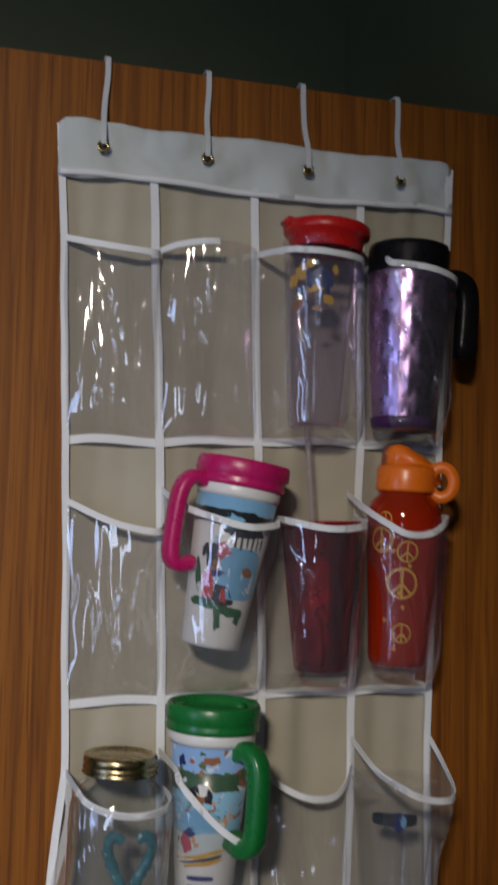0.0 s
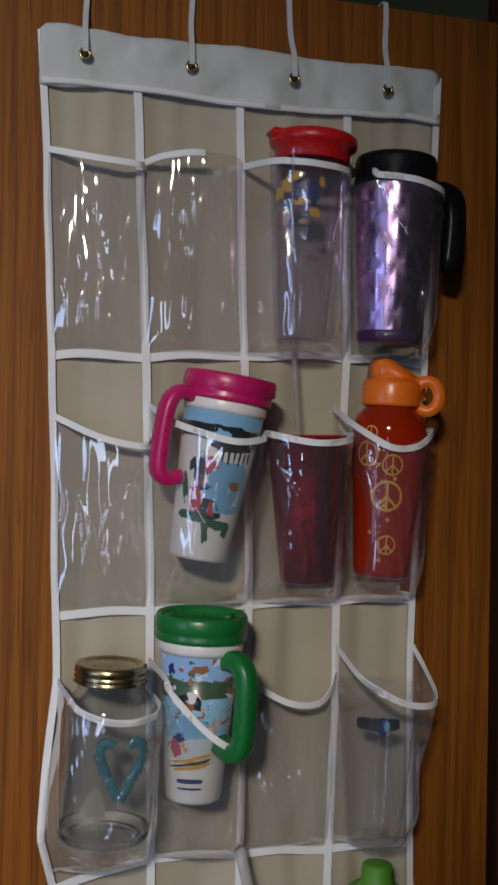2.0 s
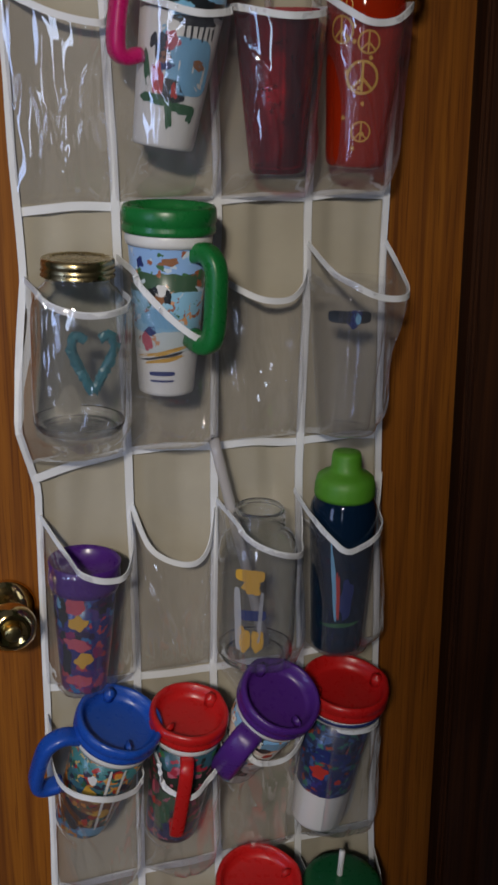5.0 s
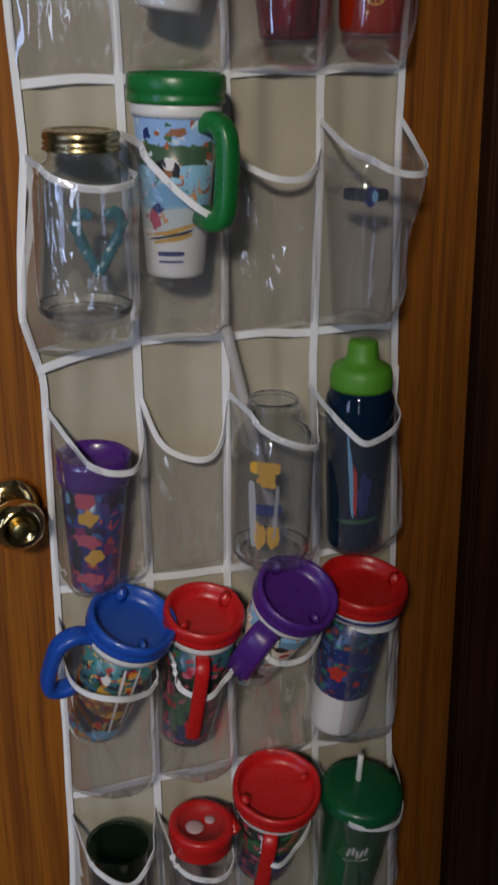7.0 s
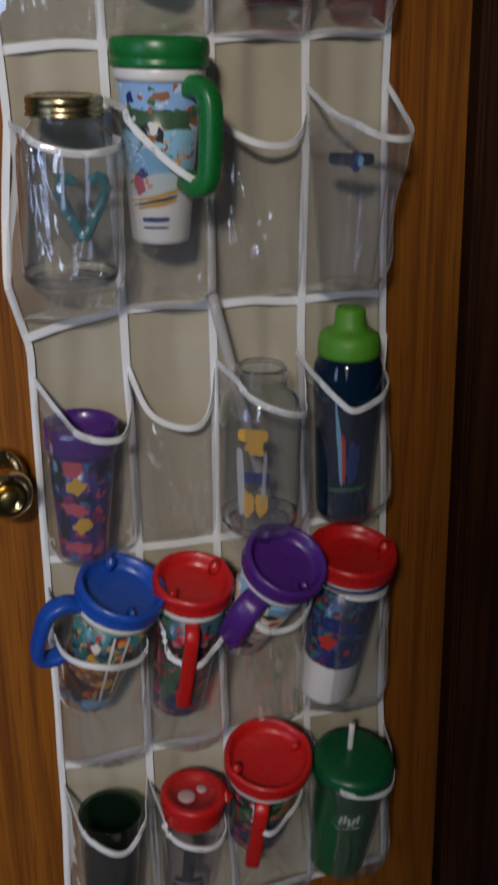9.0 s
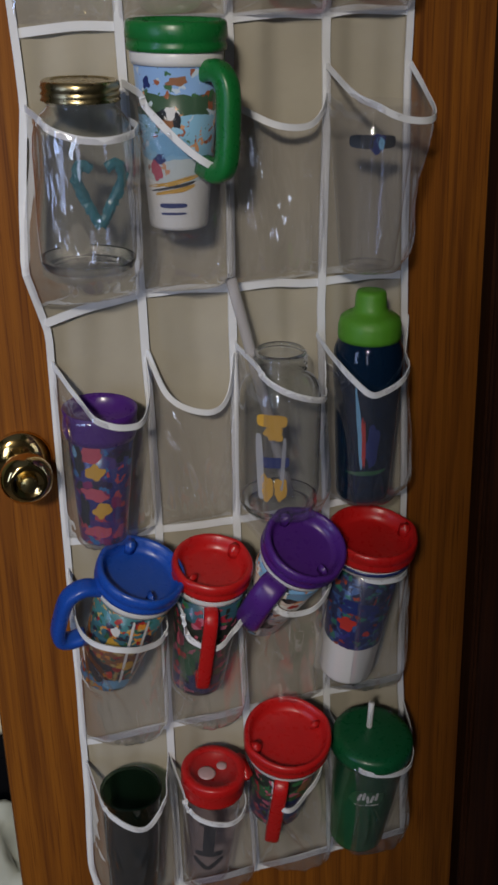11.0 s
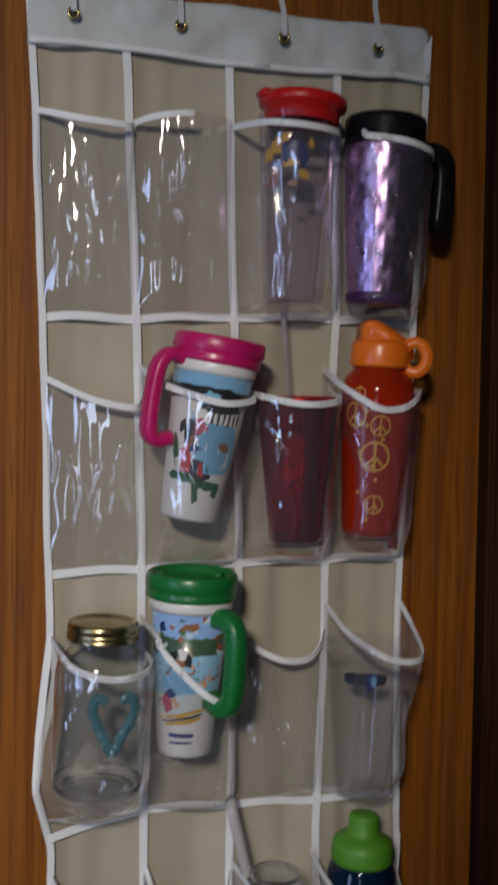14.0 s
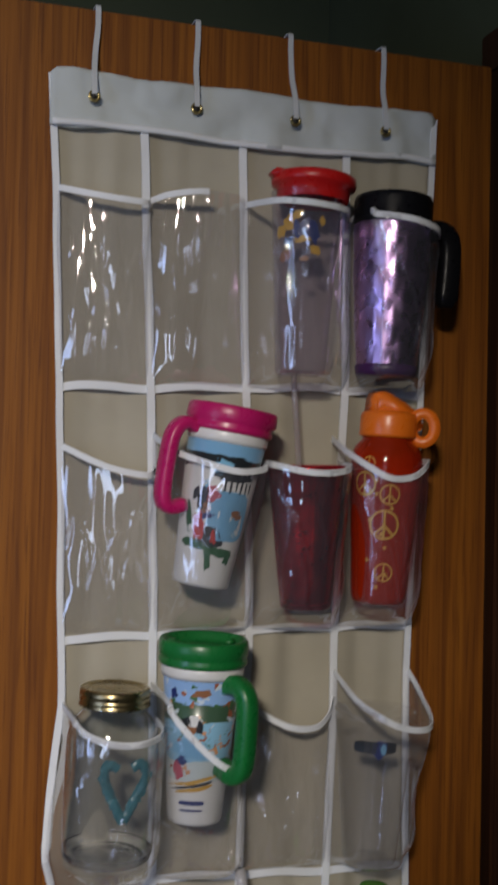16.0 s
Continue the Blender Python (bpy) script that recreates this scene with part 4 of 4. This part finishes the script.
g2 = [c for c in jar2.children][0]
printed(g2, lambda z: 0.0433, [(INK_YELLOW, -30, 0.118, 0.032, 0.014, 4, 0), (INK_YELLOW, -28, 0.104, 0.020, 0.014, 2, 0), (PALE_PRINT, -46, 0.066, 0.008, 0.074, 5, 3), (PALE_PRINT, -14, 0.070, 0.004, 0.060, 5, -3),
                               (INK_NAVY, -26, 0.072, 0.031, 0.012, 7, 2), (INK_YELLOW, -36, 0.042, 0.012, 0.030, 2.5, 5), (INK_YELLOW, -17, 0.043, 0.013, 0.024, 2.5, 0)])
drinking_straw(jar2, STRAW, (0.012, 0.0, 0.012), (-0.044, 0.026, 0.250), 0.0058)
t11 = empty("water_bottle", place(0.126, -0.062, 0.925, 2, 1), "dark blue-green bottle with lime screw cap", "bottle", "cups in the pockets")
b = part("body", lathe([(0, 0.001), (0.024, 0.0), (0.0285, 0.004), (0.0295, 0.012), (0.0315, 0.06), (0.0345, 0.115), (0.0365, 0.140), (0.0370, 0.160), (0.0360, 0.172), (0.032, 0.182), (0.028, 0.188), (0, 0.188)], 48), CLEAR_BLUE, t11)
printed(b, ramp_between([(0.0, 0.029), (0.06, 0.0318), (0.115, 0.0348), (0.14, 0.0368), (0.16, 0.0373)]), [(INK_SKY, -34, 0.090, 0.005, 0.080, 3, 4), (INK_RED, -25, 0.074, 0.004, 0.058, 2.5, 3), (INK_GREEN, -20, 0.040, 0.050, 0.005, 3, 4), (INK_NAVY, -8, 0.070, 0.014, 0.050, 3, 0)])
part("wrap", lathe([(0.026, 0.010), (0.0275, 0.012), (0.0295, 0.06), (0.0330, 0.10), (0.0320, 0.104)], 48), ART_BOTTLE, t11, "printed inner sleeve")
part("cap", lathe([(0.028, 0.183), (0.0325, 0.183), (0.0332, 0.187), (0.0328, 0.198), (0.031, 0.205), (0.026, 0.209), (0.020, 0.211), (0.0165, 0.216), (0.0160, 0.229), (0.0148, 0.233), (0.010, 0.2345), (0, 0.2345)], 48,
                 wobble=lambda a, r, z: r * (1 + 0.014 * math.cos(a * 20)) if 0.185 < z < 0.202 else r), P_LIME, t11, "lime-green cap")

# fifth row, tipped forward in slack pockets
refill_mug(place(-0.172, -0.050, 0.754, 21, 13), "mug with glossy blue lid and loop handle, tipped forward", 0.030, 0.041, 0.139, ART_BLUE, P_BLUE, 0.0465, radians(185),
           (radians(-84), 0.040, 0.142, 0.064, 0.034, 0.020, 0.013),
           [(INK_WHITE, -4, 0.075, 0.003, 0.110, 8, 6), (INK_WHITE, 16, 0.082, 0.003, 0.100, 8, 6), (INK_YELLOW, -30, 0.084, 0.016, 0.020, 2, 0), (INK_RED, -20, 0.034, 0.008, 0.014, 2, 20), (INK_DARK, -52, 0.036, 0.026, 0.034, 3, 0),
            (INK_YELLOW, 6, 0.052, 0.020, 0.016, 2, 0), (INK_WHITE, -34, 0.106, 0.010, 0.014, 2, 0), (INK_SKY, 2, 0.016, 0.030, 0.016, 4, 0)])
refill_mug(place(-0.069, -0.052, 0.724, 17, 3), "dark printed mug with red lid and front handle", 0.030, 0.037, 0.156, ART_RED, P_RED, 0.0425, radians(120),
           (radians(-14), 0.034, 0.146, 0.044, 0.020, 0.015, 0.010), [(INK_ROSE, -66, 0.085, 0.014, 0.022, 2, 0), (INK_GREEN, -46, 0.050, 0.024, 0.030, 2, 0), (INK_RED, -60, 0.064, 0.012, 0.010, 2, 0)])
refill_mug(place(0.006, -0.046, 0.785, 33, 11), "white printed mug with purple lid and handle, tipped forward", 0.028, 0.0395, 0.130, ART_PURPLE, P_PURPLE, 0.0455, radians(200),
           (radians(-52), 0.036, 0.118, 0.058, 0.022, 0.030, 0.019), [(INK_DARK, -14, 0.098, 0.018, 0.010, 2, 0), (INK_RED, 2, 0.084, 0.012, 0.009, 2, 0), (INK_SKY, 6, 0.108, 0.040, 0.018, 4, 0), (INK_DARK, -20, 0.030, 0.018, 0.012, 2, 20)])
m15 = refill_mug(place(0.112, -0.052, 0.696, 12, 4), "white-footed dark blue mug with wide red lid", 0.031, 0.0385, 0.176, ART_NIGHT, P_RED, 0.0500, radians(95), None,
                 [(INK_RED, -44, 0.094, 0.022, 0.018, 2, 10), (INK_RED, -4, 0.084, 0.008, 0.008, 2, 0), (INK_NAVY, -30, 0.120, 0.05, 0.018, 3, 0)])
part("stripe", lathe([(0.0450, 0.1755), (0.0473, 0.1760), (0.0473, 0.1800), (0.0450, 0.1805)], 48), INK_NAVY, m15, "navy stripe on the collar")

# lowest row
t16 = empty("tumbler", place(-0.162, -0.058, 0.452, 6, 1), "smoky dark green open tumbler", "tumbler", "cups in the pockets")
part("body", lathe(shell(0.029, 0.0345, 0.158, 0.002, 0.006), 48), P_SMOKE, t16)
part("liner", lathe(shell(0.0265, 0.0318, 0.148, 0.0012), 48), P_SMOKE, t16).location = (0, 0, 0.007)
t17 = empty("tumbler", place(-0.071, -0.056, 0.450, 8, 3), "clear tumbler with red flip lid and dark lettering", "tumbler", "cups in the pockets")
b = part("body", lathe(shell(0.028, 0.035, 0.140), 48), CLEAR_LILAC, t17)
printed(b, skin(0.028, 0.035, 0.140), [(INK_DARK, -18, 0.085, 0.014, 0.052, 7, 0), (INK_DARK, -16, 0.058, 0.034, 0.009, 6, 0), (INK_DARK, -16, 0.109, 0.028, 0.006, 6, 0), (INK_DARK, -34, 0.040, 0.026, 0.007, 5, -45), (INK_DARK, 0, 0.040, 0.026, 0.007, 5, 45)])
lid = part("lid", lathe([(0.034, 0.136), (0.0365, 0.137), (0.0370, 0.140), (0.0365, 0.152), (0.0375, 0.154), (0.0375, 0.164), (0.036, 0.1665), (0.0275, 0.1665), (0.0268, 0.162), (0.0, 0.1615)], 48), P_RED, t17, "red lid")
part("window", lathe([(0.0266, 0.1625), (0.0266, 0.1655), (0.024, 0.1662), (0, 0.1662)], 40), CLEAR, lid, "clear round window")
knobby = lathe([(0, 0.1622), (0.010, 0.1622), (0.0105, 0.1635), (0.008, 0.1645), (0, 0.1648)], 24)
part("seal", knobby, CLOUDY, lid).location = (-0.009, -0.003, 0)
part("seal", lathe([(0, 0.1622), (0.006, 0.1622), (0.0062, 0.1635), (0.004, 0.1645), (0, 0.1648)], 20), CLOUDY, lid).location = (0.011, 0.004, 0)
part("lid_tab", box(0.028, 0.0425, -0.020, 0.020, 0.1535, 0.1660, 0.004), P_RED, lid)
refill_mug(place(0.023, -0.046, 0.513, 20, 0), "dark mug with broad red lid and red front handle", 0.033, 0.040, 0.126, ART_RED, P_RED, 0.0505, radians(-80),
           (radians(-24), 0.036, 0.118, 0.006, 0.020, 0.017, 0.010), [(INK_BROWN, 26, 0.090, 0.022, 0.022, 2, 20), (INK_NAVY, 10, 0.045, 0.05, 0.05, 3, 0)])
t19 = empty("tumbler", place(0.125, -0.060, 0.451, 11, 2), "green translucent tumbler with green lid and white straw", "tumbler", "cups in the pockets")
b = part("body", lathe(shell(0.034, 0.0445, 0.160, 0.002, 0.005), 48), CLEAR_GREEN, t19)
part("liner", lathe(shell(0.031, 0.041, 0.150, 0.0012), 48), CLEAR_GREEN, t19).location = (0, 0, 0.006)
printed(b, skin(0.034, 0.0445, 0.160), [(INK_GREEN, -20, 0.108, 0.040, 0.028, 2.2, 6)] +
        [(INK_WHITE, -34 + 7 * k, 0.110 + 0.003 * math.sin(k * 2), 0.0035, 0.014, 4, -12 + 9 * (k % 3)) for k in range(5)] + [(INK_WHITE, -20, 0.097, 0.030, 0.0025, 4, 5)])
lid = part("lid", lathe([(0.044, 0.155), (0.0485, 0.156), (0.0495, 0.161), (0.0485, 0.171), (0.046, 0.1755), (0.038, 0.1770), (0, 0.1780)], 56), P_DARK_GREEN, t19, "dark green lid")
drinking_straw(t19, P_WHITE, (0.004, 0.004, 0.03), (-0.002, 0.012, 0.215), 0.0036)

# ---- glimpses past the door's edges ----
def shelf_behind():
    rack = empty("wooden_shelf", pose(-0.50, 0.40, 0), "brown wooden shelf standing behind the open door", "shelf")
    for x in (-0.28, 0.42):
        part("side_panel", box(x, x + 0.02, -0.14, 0.14, 0.0, 0.95, 0.002), TRIM_SHADED, rack, smooth=False)
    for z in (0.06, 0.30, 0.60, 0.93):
        part("shelf_board", box(-0.26, 0.42, -0.14, 0.14, z, z + 0.02, 0.002), TRIM_SHADED, rack, smooth=False)


shelf_behind()
part_box = part("storage_box", box(-0.50, -0.12, 0.27, 0.50, 0.3205, 0.47, 0.006), P_BLACK, smooth=False)
tagged(part_box, "dark storage box on the wooden shelf", "box")
rim = part("box_lid", box(-0.51, -0.11, 0.262, 0.508, 0.4705, 0.490, 0.005), plastic("cream_plastic", (0.62, 0.56, 0.42, 1), 0.5), part_box, "cream lid")


def crumpled(name, m, size, material, label, category, seed):
    bm = bmesh.new()
    bmesh.ops.create_icosphere(bm, subdivisions=4, radius=1)
    for v in bm.verts:
        d = v.co.normalized()
        k = 1 + 0.35 * noise.noise(d * 2.1 + Vector((seed, 0, 0))) + 0.16 * abs(noise.noise(d * 6 + Vector((0, seed, 0))))
        v.co = Vector((d.x * size[0], d.y * size[1], d.z * size[2])) * k
    low = min(v.co.z for v in bm.verts) * 0.85
    for v in bm.verts:
        v.co.z = max(v.co.z, low) - low
    ob = part(name, bm, material, label=label)
    ob.matrix_world = m
    return tagged(ob, label, category)


crumpled("plastic_bag", Matrix.Translation((-0.33, 0.16, 0.0)), (0.10, 0.07, 0.20), plastic("white_bag", (0.62, 0.66, 0.58, 1), 0.4), "crumpled white plastic bag on the carpet", "bag", 3.0)
crumpled("laundry_pile", Matrix.Translation((0.78, -0.10, 0.0)), (0.30, 0.28, 0.24), cloth("pale_blue_laundry", (0.45, 0.52, 0.60, 1), 0.6), "pale crumpled laundry heap in the dark room", "laundry", 7.0)

# ---- the pockets ----
def front_of_cups():
    """How far the cups' bodies stand out from the door, by 4 mm cells of x and z: what the vinyl has to go round."""
    bpy.context.view_layer.update()
    cells = {}
    keep = ("body", "jar_glass", "wrap", "rim")
    for ob in [o for o in bpy.data.objects if o.type == "MESH" and o.parent and o.name.split(".")[0] in keep and o.parent.get("group") == "cups in the pockets"]:
        m = np.array(ob.matrix_world)
        me = ob.data
        col = max(c for c in range(4) if c == 0 or ob.parent.matrix_world.translation.x > SEAMS[c](1.2) - 0.004)
        co = np.array([v.co[:] for v in me.vertices]) @ m[:3, :3].T + m[:3, 3]
        for f in me.polygons:
            q = co[list(f.vertices)]
            if len(q) == 3:
                q = np.vstack([q, q[2:]])
            if len(q) != 4:
                continue
            n = max(2, int(np.ptp(q[:, 2]) / 0.002) + 1)
            k = max(2, int(np.ptp(q[:, 0]) / 0.002) + 1)
            s, r = np.meshgrid(np.linspace(0, 1, n), np.linspace(0, 1, k))
            s, r = s.ravel()[:, None], r.ravel()[:, None]
            for e in ((1 - s) * (1 - r) * q[0] + (1 - s) * r * q[1] + s * r * q[2] + s * (1 - r) * q[3],
                      (1 - s) * (1 - r) * q[0] + s * (1 - r) * q[1] + s * r * q[2] + (1 - s) * r * q[3]):
                for x, y, z in e:
                    key = (col, int(x // 0.004), int(z // 0.004))
                    if y < cells.get(key, 0.0):
                        cells[key] = y
    wide = {}
    for (c, i, j), y in cells.items():
        for a in (-1, 0, 1):
            for b in (-1, 0, 1):
                if y < wide.get((c, i + a, j + b), 0.0):
                    wide[(c, i + a, j + b)] = y
    return wide


CUP_FRONT = front_of_cups()


def clear_of_cups(col, u, x, y, z, gap=0.002, ease=0.16):
    """y, brought forward of the cup in that pocket; less so close to the seams."""
    out = min(y, CUP_FRONT.get((col, int(x // 0.004), int(z // 0.004)), 0.0) - gap)
    return y + (out - y) * min(1.0, min(u, 1 - u) / ease)


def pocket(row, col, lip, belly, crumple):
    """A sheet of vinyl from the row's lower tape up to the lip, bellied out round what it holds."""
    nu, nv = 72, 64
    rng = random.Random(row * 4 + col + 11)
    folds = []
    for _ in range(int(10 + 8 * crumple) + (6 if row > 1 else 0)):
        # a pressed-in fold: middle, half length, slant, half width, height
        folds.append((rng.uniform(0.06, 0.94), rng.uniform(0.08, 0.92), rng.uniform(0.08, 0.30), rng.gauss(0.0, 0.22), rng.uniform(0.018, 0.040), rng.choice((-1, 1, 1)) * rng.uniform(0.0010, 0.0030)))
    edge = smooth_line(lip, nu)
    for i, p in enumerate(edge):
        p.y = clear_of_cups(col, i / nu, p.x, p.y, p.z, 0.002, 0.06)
    for k in range(3):
        edge = [(edge[i - 1] + p * 2 + edge[i + 1]) / 4 if 0 < i < nu else p for i, p in enumerate(edge)]
    low = ROWS[row + 1] + 0.004
    bm, grid = bmesh.new(), []
    for j in range(nv + 1):
        v = j / nv
        line = []
        for i in range(nu + 1):
            u = i / nu
            e = edge[i]
            z = low + (e.z - low) * v
            a, b = seam_point(col, z), seam_point(col + 1, z)
            span = a.lerp(b, u)
            full = (1 - abs(2 * u - 1) ** 2.4) ** 0.7
            swell = (1 - (1 - min(v / 0.30, 1.0)) ** 2) ** 0.7
            y = span.y - 0.003 - (belly + span.y) * full * swell
            x = span.x
            # towards the mouth the sheet follows the lip
            k = max(0.0, (v - 0.35) / 0.65)
            k = k * k * (3 - 2 * k)
            x, y = x + (e.x - x) * k, y + (e.y - y) * k
            # creases: upright ones from the mouth, slanting ones near the lower corners
            loose = math.sin(math.pi * u) ** 0.5 * min(1.0, v * 5)
            s = row * 7.3 + col * 3.1
            c1 = abs(noise.noise((u * 5 + s, v * 1.5, s))) * 0.012
            c2 = abs(noise.noise((u * 6 + v * 2.5 + s, v * 2.2 - u, s + 4))) * 0.010
            c3 = abs(noise.noise((u * 13 + s, v * 1.3, s + 8))) * 0.003
            y += (c1 + c2 + c3) * crumple * loose * (1 - 0.6 * k)
            y = clear_of_cups(col, u, x, y, z, 0.003, 0.05) - 0.002 * loose * abs(noise.noise((u * 9 + v * 1.5 + s, v * 1.8, s + 2)))
            line.append((x, y, z))
        grid.append(line)
    sheet = np.array(grid)
    for _ in range(4):
        y = sheet[:, :, 1]
        y[1:-1, 1:-1] = y[1:-1, 1:-1] * 0.25 + (y[:-2, 1:-1] + y[2:, 1:-1] + y[1:-1, :-2] + y[1:-1, 2:]) * 0.1875 - 0.0001
    for j in range(1, nv):
        for i in range(1, nu):
            u, v = i / nu, j / nv
            for fu, fv, half, slant, wide, high in folds:
                k = (v - fv) / half
                if abs(k) < 1:
                    d = abs(u - fu - slant * (v - fv) - 0.012 * math.sin(v * 21 + fu * 40)) / wide
                    if d < 1:
                        sheet[j, i, 1] -= high * (1 - d) * (1 - k * k) * min(1.0, min(u, 1 - u) * 12)
    grid = [[bm.verts.new(q) for q in line] for line in sheet]
    for j in range(nv):
        for i in range(nu):
            bm.faces.new((grid[j][i], grid[j][i + 1], grid[j + 1][i + 1], grid[j + 1][i]))
    ob = part("pocket", bm, VINYL, organizer, "crinkled clear vinyl pocket")
    if (row, col) == (0, 1):
        edge = edge[:int(nu * 0.56)]
    part("lip_tape", sweep([p + Vector((0, -0.001, -0.002)) for p in edge], band_section(0.0064, 0.0012)), WHITE_TAPE, ob, "white tape along the pocket's mouth", False)


# the line of each lip from seam to seam, placed to fit the camera's view, how far the pocket bellies out, and how
# crumpled it is
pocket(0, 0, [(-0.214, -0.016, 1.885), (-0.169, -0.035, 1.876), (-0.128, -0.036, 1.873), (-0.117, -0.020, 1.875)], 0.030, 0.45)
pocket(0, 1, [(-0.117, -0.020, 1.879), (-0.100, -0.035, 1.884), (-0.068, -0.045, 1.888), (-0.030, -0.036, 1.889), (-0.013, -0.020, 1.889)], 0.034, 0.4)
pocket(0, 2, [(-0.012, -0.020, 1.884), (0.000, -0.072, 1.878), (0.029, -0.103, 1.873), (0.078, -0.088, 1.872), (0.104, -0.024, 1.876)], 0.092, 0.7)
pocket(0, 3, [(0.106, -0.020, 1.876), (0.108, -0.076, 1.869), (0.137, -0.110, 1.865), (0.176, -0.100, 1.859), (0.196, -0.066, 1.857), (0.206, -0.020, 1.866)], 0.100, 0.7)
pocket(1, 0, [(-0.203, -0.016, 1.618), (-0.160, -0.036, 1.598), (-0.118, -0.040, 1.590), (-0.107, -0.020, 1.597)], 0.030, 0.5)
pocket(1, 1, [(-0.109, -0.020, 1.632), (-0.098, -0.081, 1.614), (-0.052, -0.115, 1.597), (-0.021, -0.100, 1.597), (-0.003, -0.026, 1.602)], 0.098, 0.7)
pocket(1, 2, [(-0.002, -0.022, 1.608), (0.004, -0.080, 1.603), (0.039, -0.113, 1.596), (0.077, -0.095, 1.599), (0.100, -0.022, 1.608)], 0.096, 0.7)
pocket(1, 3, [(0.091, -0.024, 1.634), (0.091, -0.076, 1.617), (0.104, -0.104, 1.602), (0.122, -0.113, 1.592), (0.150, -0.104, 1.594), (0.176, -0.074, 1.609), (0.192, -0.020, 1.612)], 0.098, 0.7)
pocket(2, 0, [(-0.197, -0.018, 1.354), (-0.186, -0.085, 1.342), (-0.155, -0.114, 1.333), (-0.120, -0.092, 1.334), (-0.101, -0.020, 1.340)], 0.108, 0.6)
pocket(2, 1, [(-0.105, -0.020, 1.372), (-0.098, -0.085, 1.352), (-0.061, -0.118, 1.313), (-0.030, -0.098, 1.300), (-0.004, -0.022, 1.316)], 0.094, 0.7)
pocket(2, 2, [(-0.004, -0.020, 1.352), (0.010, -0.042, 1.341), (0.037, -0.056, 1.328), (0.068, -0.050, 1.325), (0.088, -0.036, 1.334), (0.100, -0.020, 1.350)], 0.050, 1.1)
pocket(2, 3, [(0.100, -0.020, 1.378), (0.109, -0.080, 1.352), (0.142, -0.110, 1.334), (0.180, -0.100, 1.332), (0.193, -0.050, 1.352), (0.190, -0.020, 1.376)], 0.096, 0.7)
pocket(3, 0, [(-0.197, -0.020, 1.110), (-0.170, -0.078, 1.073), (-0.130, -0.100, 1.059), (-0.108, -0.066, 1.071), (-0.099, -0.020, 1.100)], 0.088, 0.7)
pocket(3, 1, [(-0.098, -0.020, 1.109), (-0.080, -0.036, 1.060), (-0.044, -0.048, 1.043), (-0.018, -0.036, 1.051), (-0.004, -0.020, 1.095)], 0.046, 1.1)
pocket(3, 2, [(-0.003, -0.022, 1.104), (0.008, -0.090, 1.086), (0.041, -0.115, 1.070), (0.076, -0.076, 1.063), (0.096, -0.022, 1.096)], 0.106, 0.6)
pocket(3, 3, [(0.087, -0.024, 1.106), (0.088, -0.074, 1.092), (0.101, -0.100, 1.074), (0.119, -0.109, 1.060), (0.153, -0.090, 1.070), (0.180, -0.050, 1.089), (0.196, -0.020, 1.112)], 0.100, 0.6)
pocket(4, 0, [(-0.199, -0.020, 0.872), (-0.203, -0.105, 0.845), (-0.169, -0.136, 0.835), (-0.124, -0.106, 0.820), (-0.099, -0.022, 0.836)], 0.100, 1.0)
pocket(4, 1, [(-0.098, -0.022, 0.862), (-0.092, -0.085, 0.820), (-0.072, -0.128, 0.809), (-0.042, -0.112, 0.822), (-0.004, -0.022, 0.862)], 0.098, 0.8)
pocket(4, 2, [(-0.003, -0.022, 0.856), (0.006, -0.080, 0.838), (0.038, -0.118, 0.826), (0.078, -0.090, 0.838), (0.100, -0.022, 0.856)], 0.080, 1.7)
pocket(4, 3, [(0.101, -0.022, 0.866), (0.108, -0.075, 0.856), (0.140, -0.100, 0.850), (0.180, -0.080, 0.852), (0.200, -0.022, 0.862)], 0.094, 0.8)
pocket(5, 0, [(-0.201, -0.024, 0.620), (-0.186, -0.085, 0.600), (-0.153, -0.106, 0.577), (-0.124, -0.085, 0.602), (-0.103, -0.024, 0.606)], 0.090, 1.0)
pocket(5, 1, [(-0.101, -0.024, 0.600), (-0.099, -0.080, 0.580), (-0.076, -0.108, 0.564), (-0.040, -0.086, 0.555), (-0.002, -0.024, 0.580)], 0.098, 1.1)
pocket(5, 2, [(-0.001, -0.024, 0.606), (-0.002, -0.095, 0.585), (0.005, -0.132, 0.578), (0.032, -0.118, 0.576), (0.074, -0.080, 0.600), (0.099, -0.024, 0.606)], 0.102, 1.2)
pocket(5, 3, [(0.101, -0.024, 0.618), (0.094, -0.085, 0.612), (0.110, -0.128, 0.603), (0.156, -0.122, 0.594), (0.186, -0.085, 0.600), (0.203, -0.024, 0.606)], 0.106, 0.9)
for row in range(1, 7):
    for col in range(4):
        z = ROWS[row]
        n = 20
        line = []
        for k in range(n + 1):
            u = 0.04 + 0.92 * k / n
            a, b = seam_point(col, z), seam_point(col + 1, z)
            p = a.lerp(b, u)
            p.y -= 0.0015 + 0.002 * math.sin(math.pi * u)
            sag = ROW_SAG.get(row, (0,) * 5)
            p.z += sag[col] + (sag[col + 1] - sag[col]) * u
            p.z += 0.0025 * noise.noise((row * 3.0 + u * 2, col * 4.0, 0)) + 0.003 * math.sin(math.pi * u) * (1 if row < 4 else 0)
            line.append(p)
        part("row_tape", sweep(line, band_section(0.0085, 0.0018)), WHITE_TAPE, organizer, "white tape under a row of pockets", False)
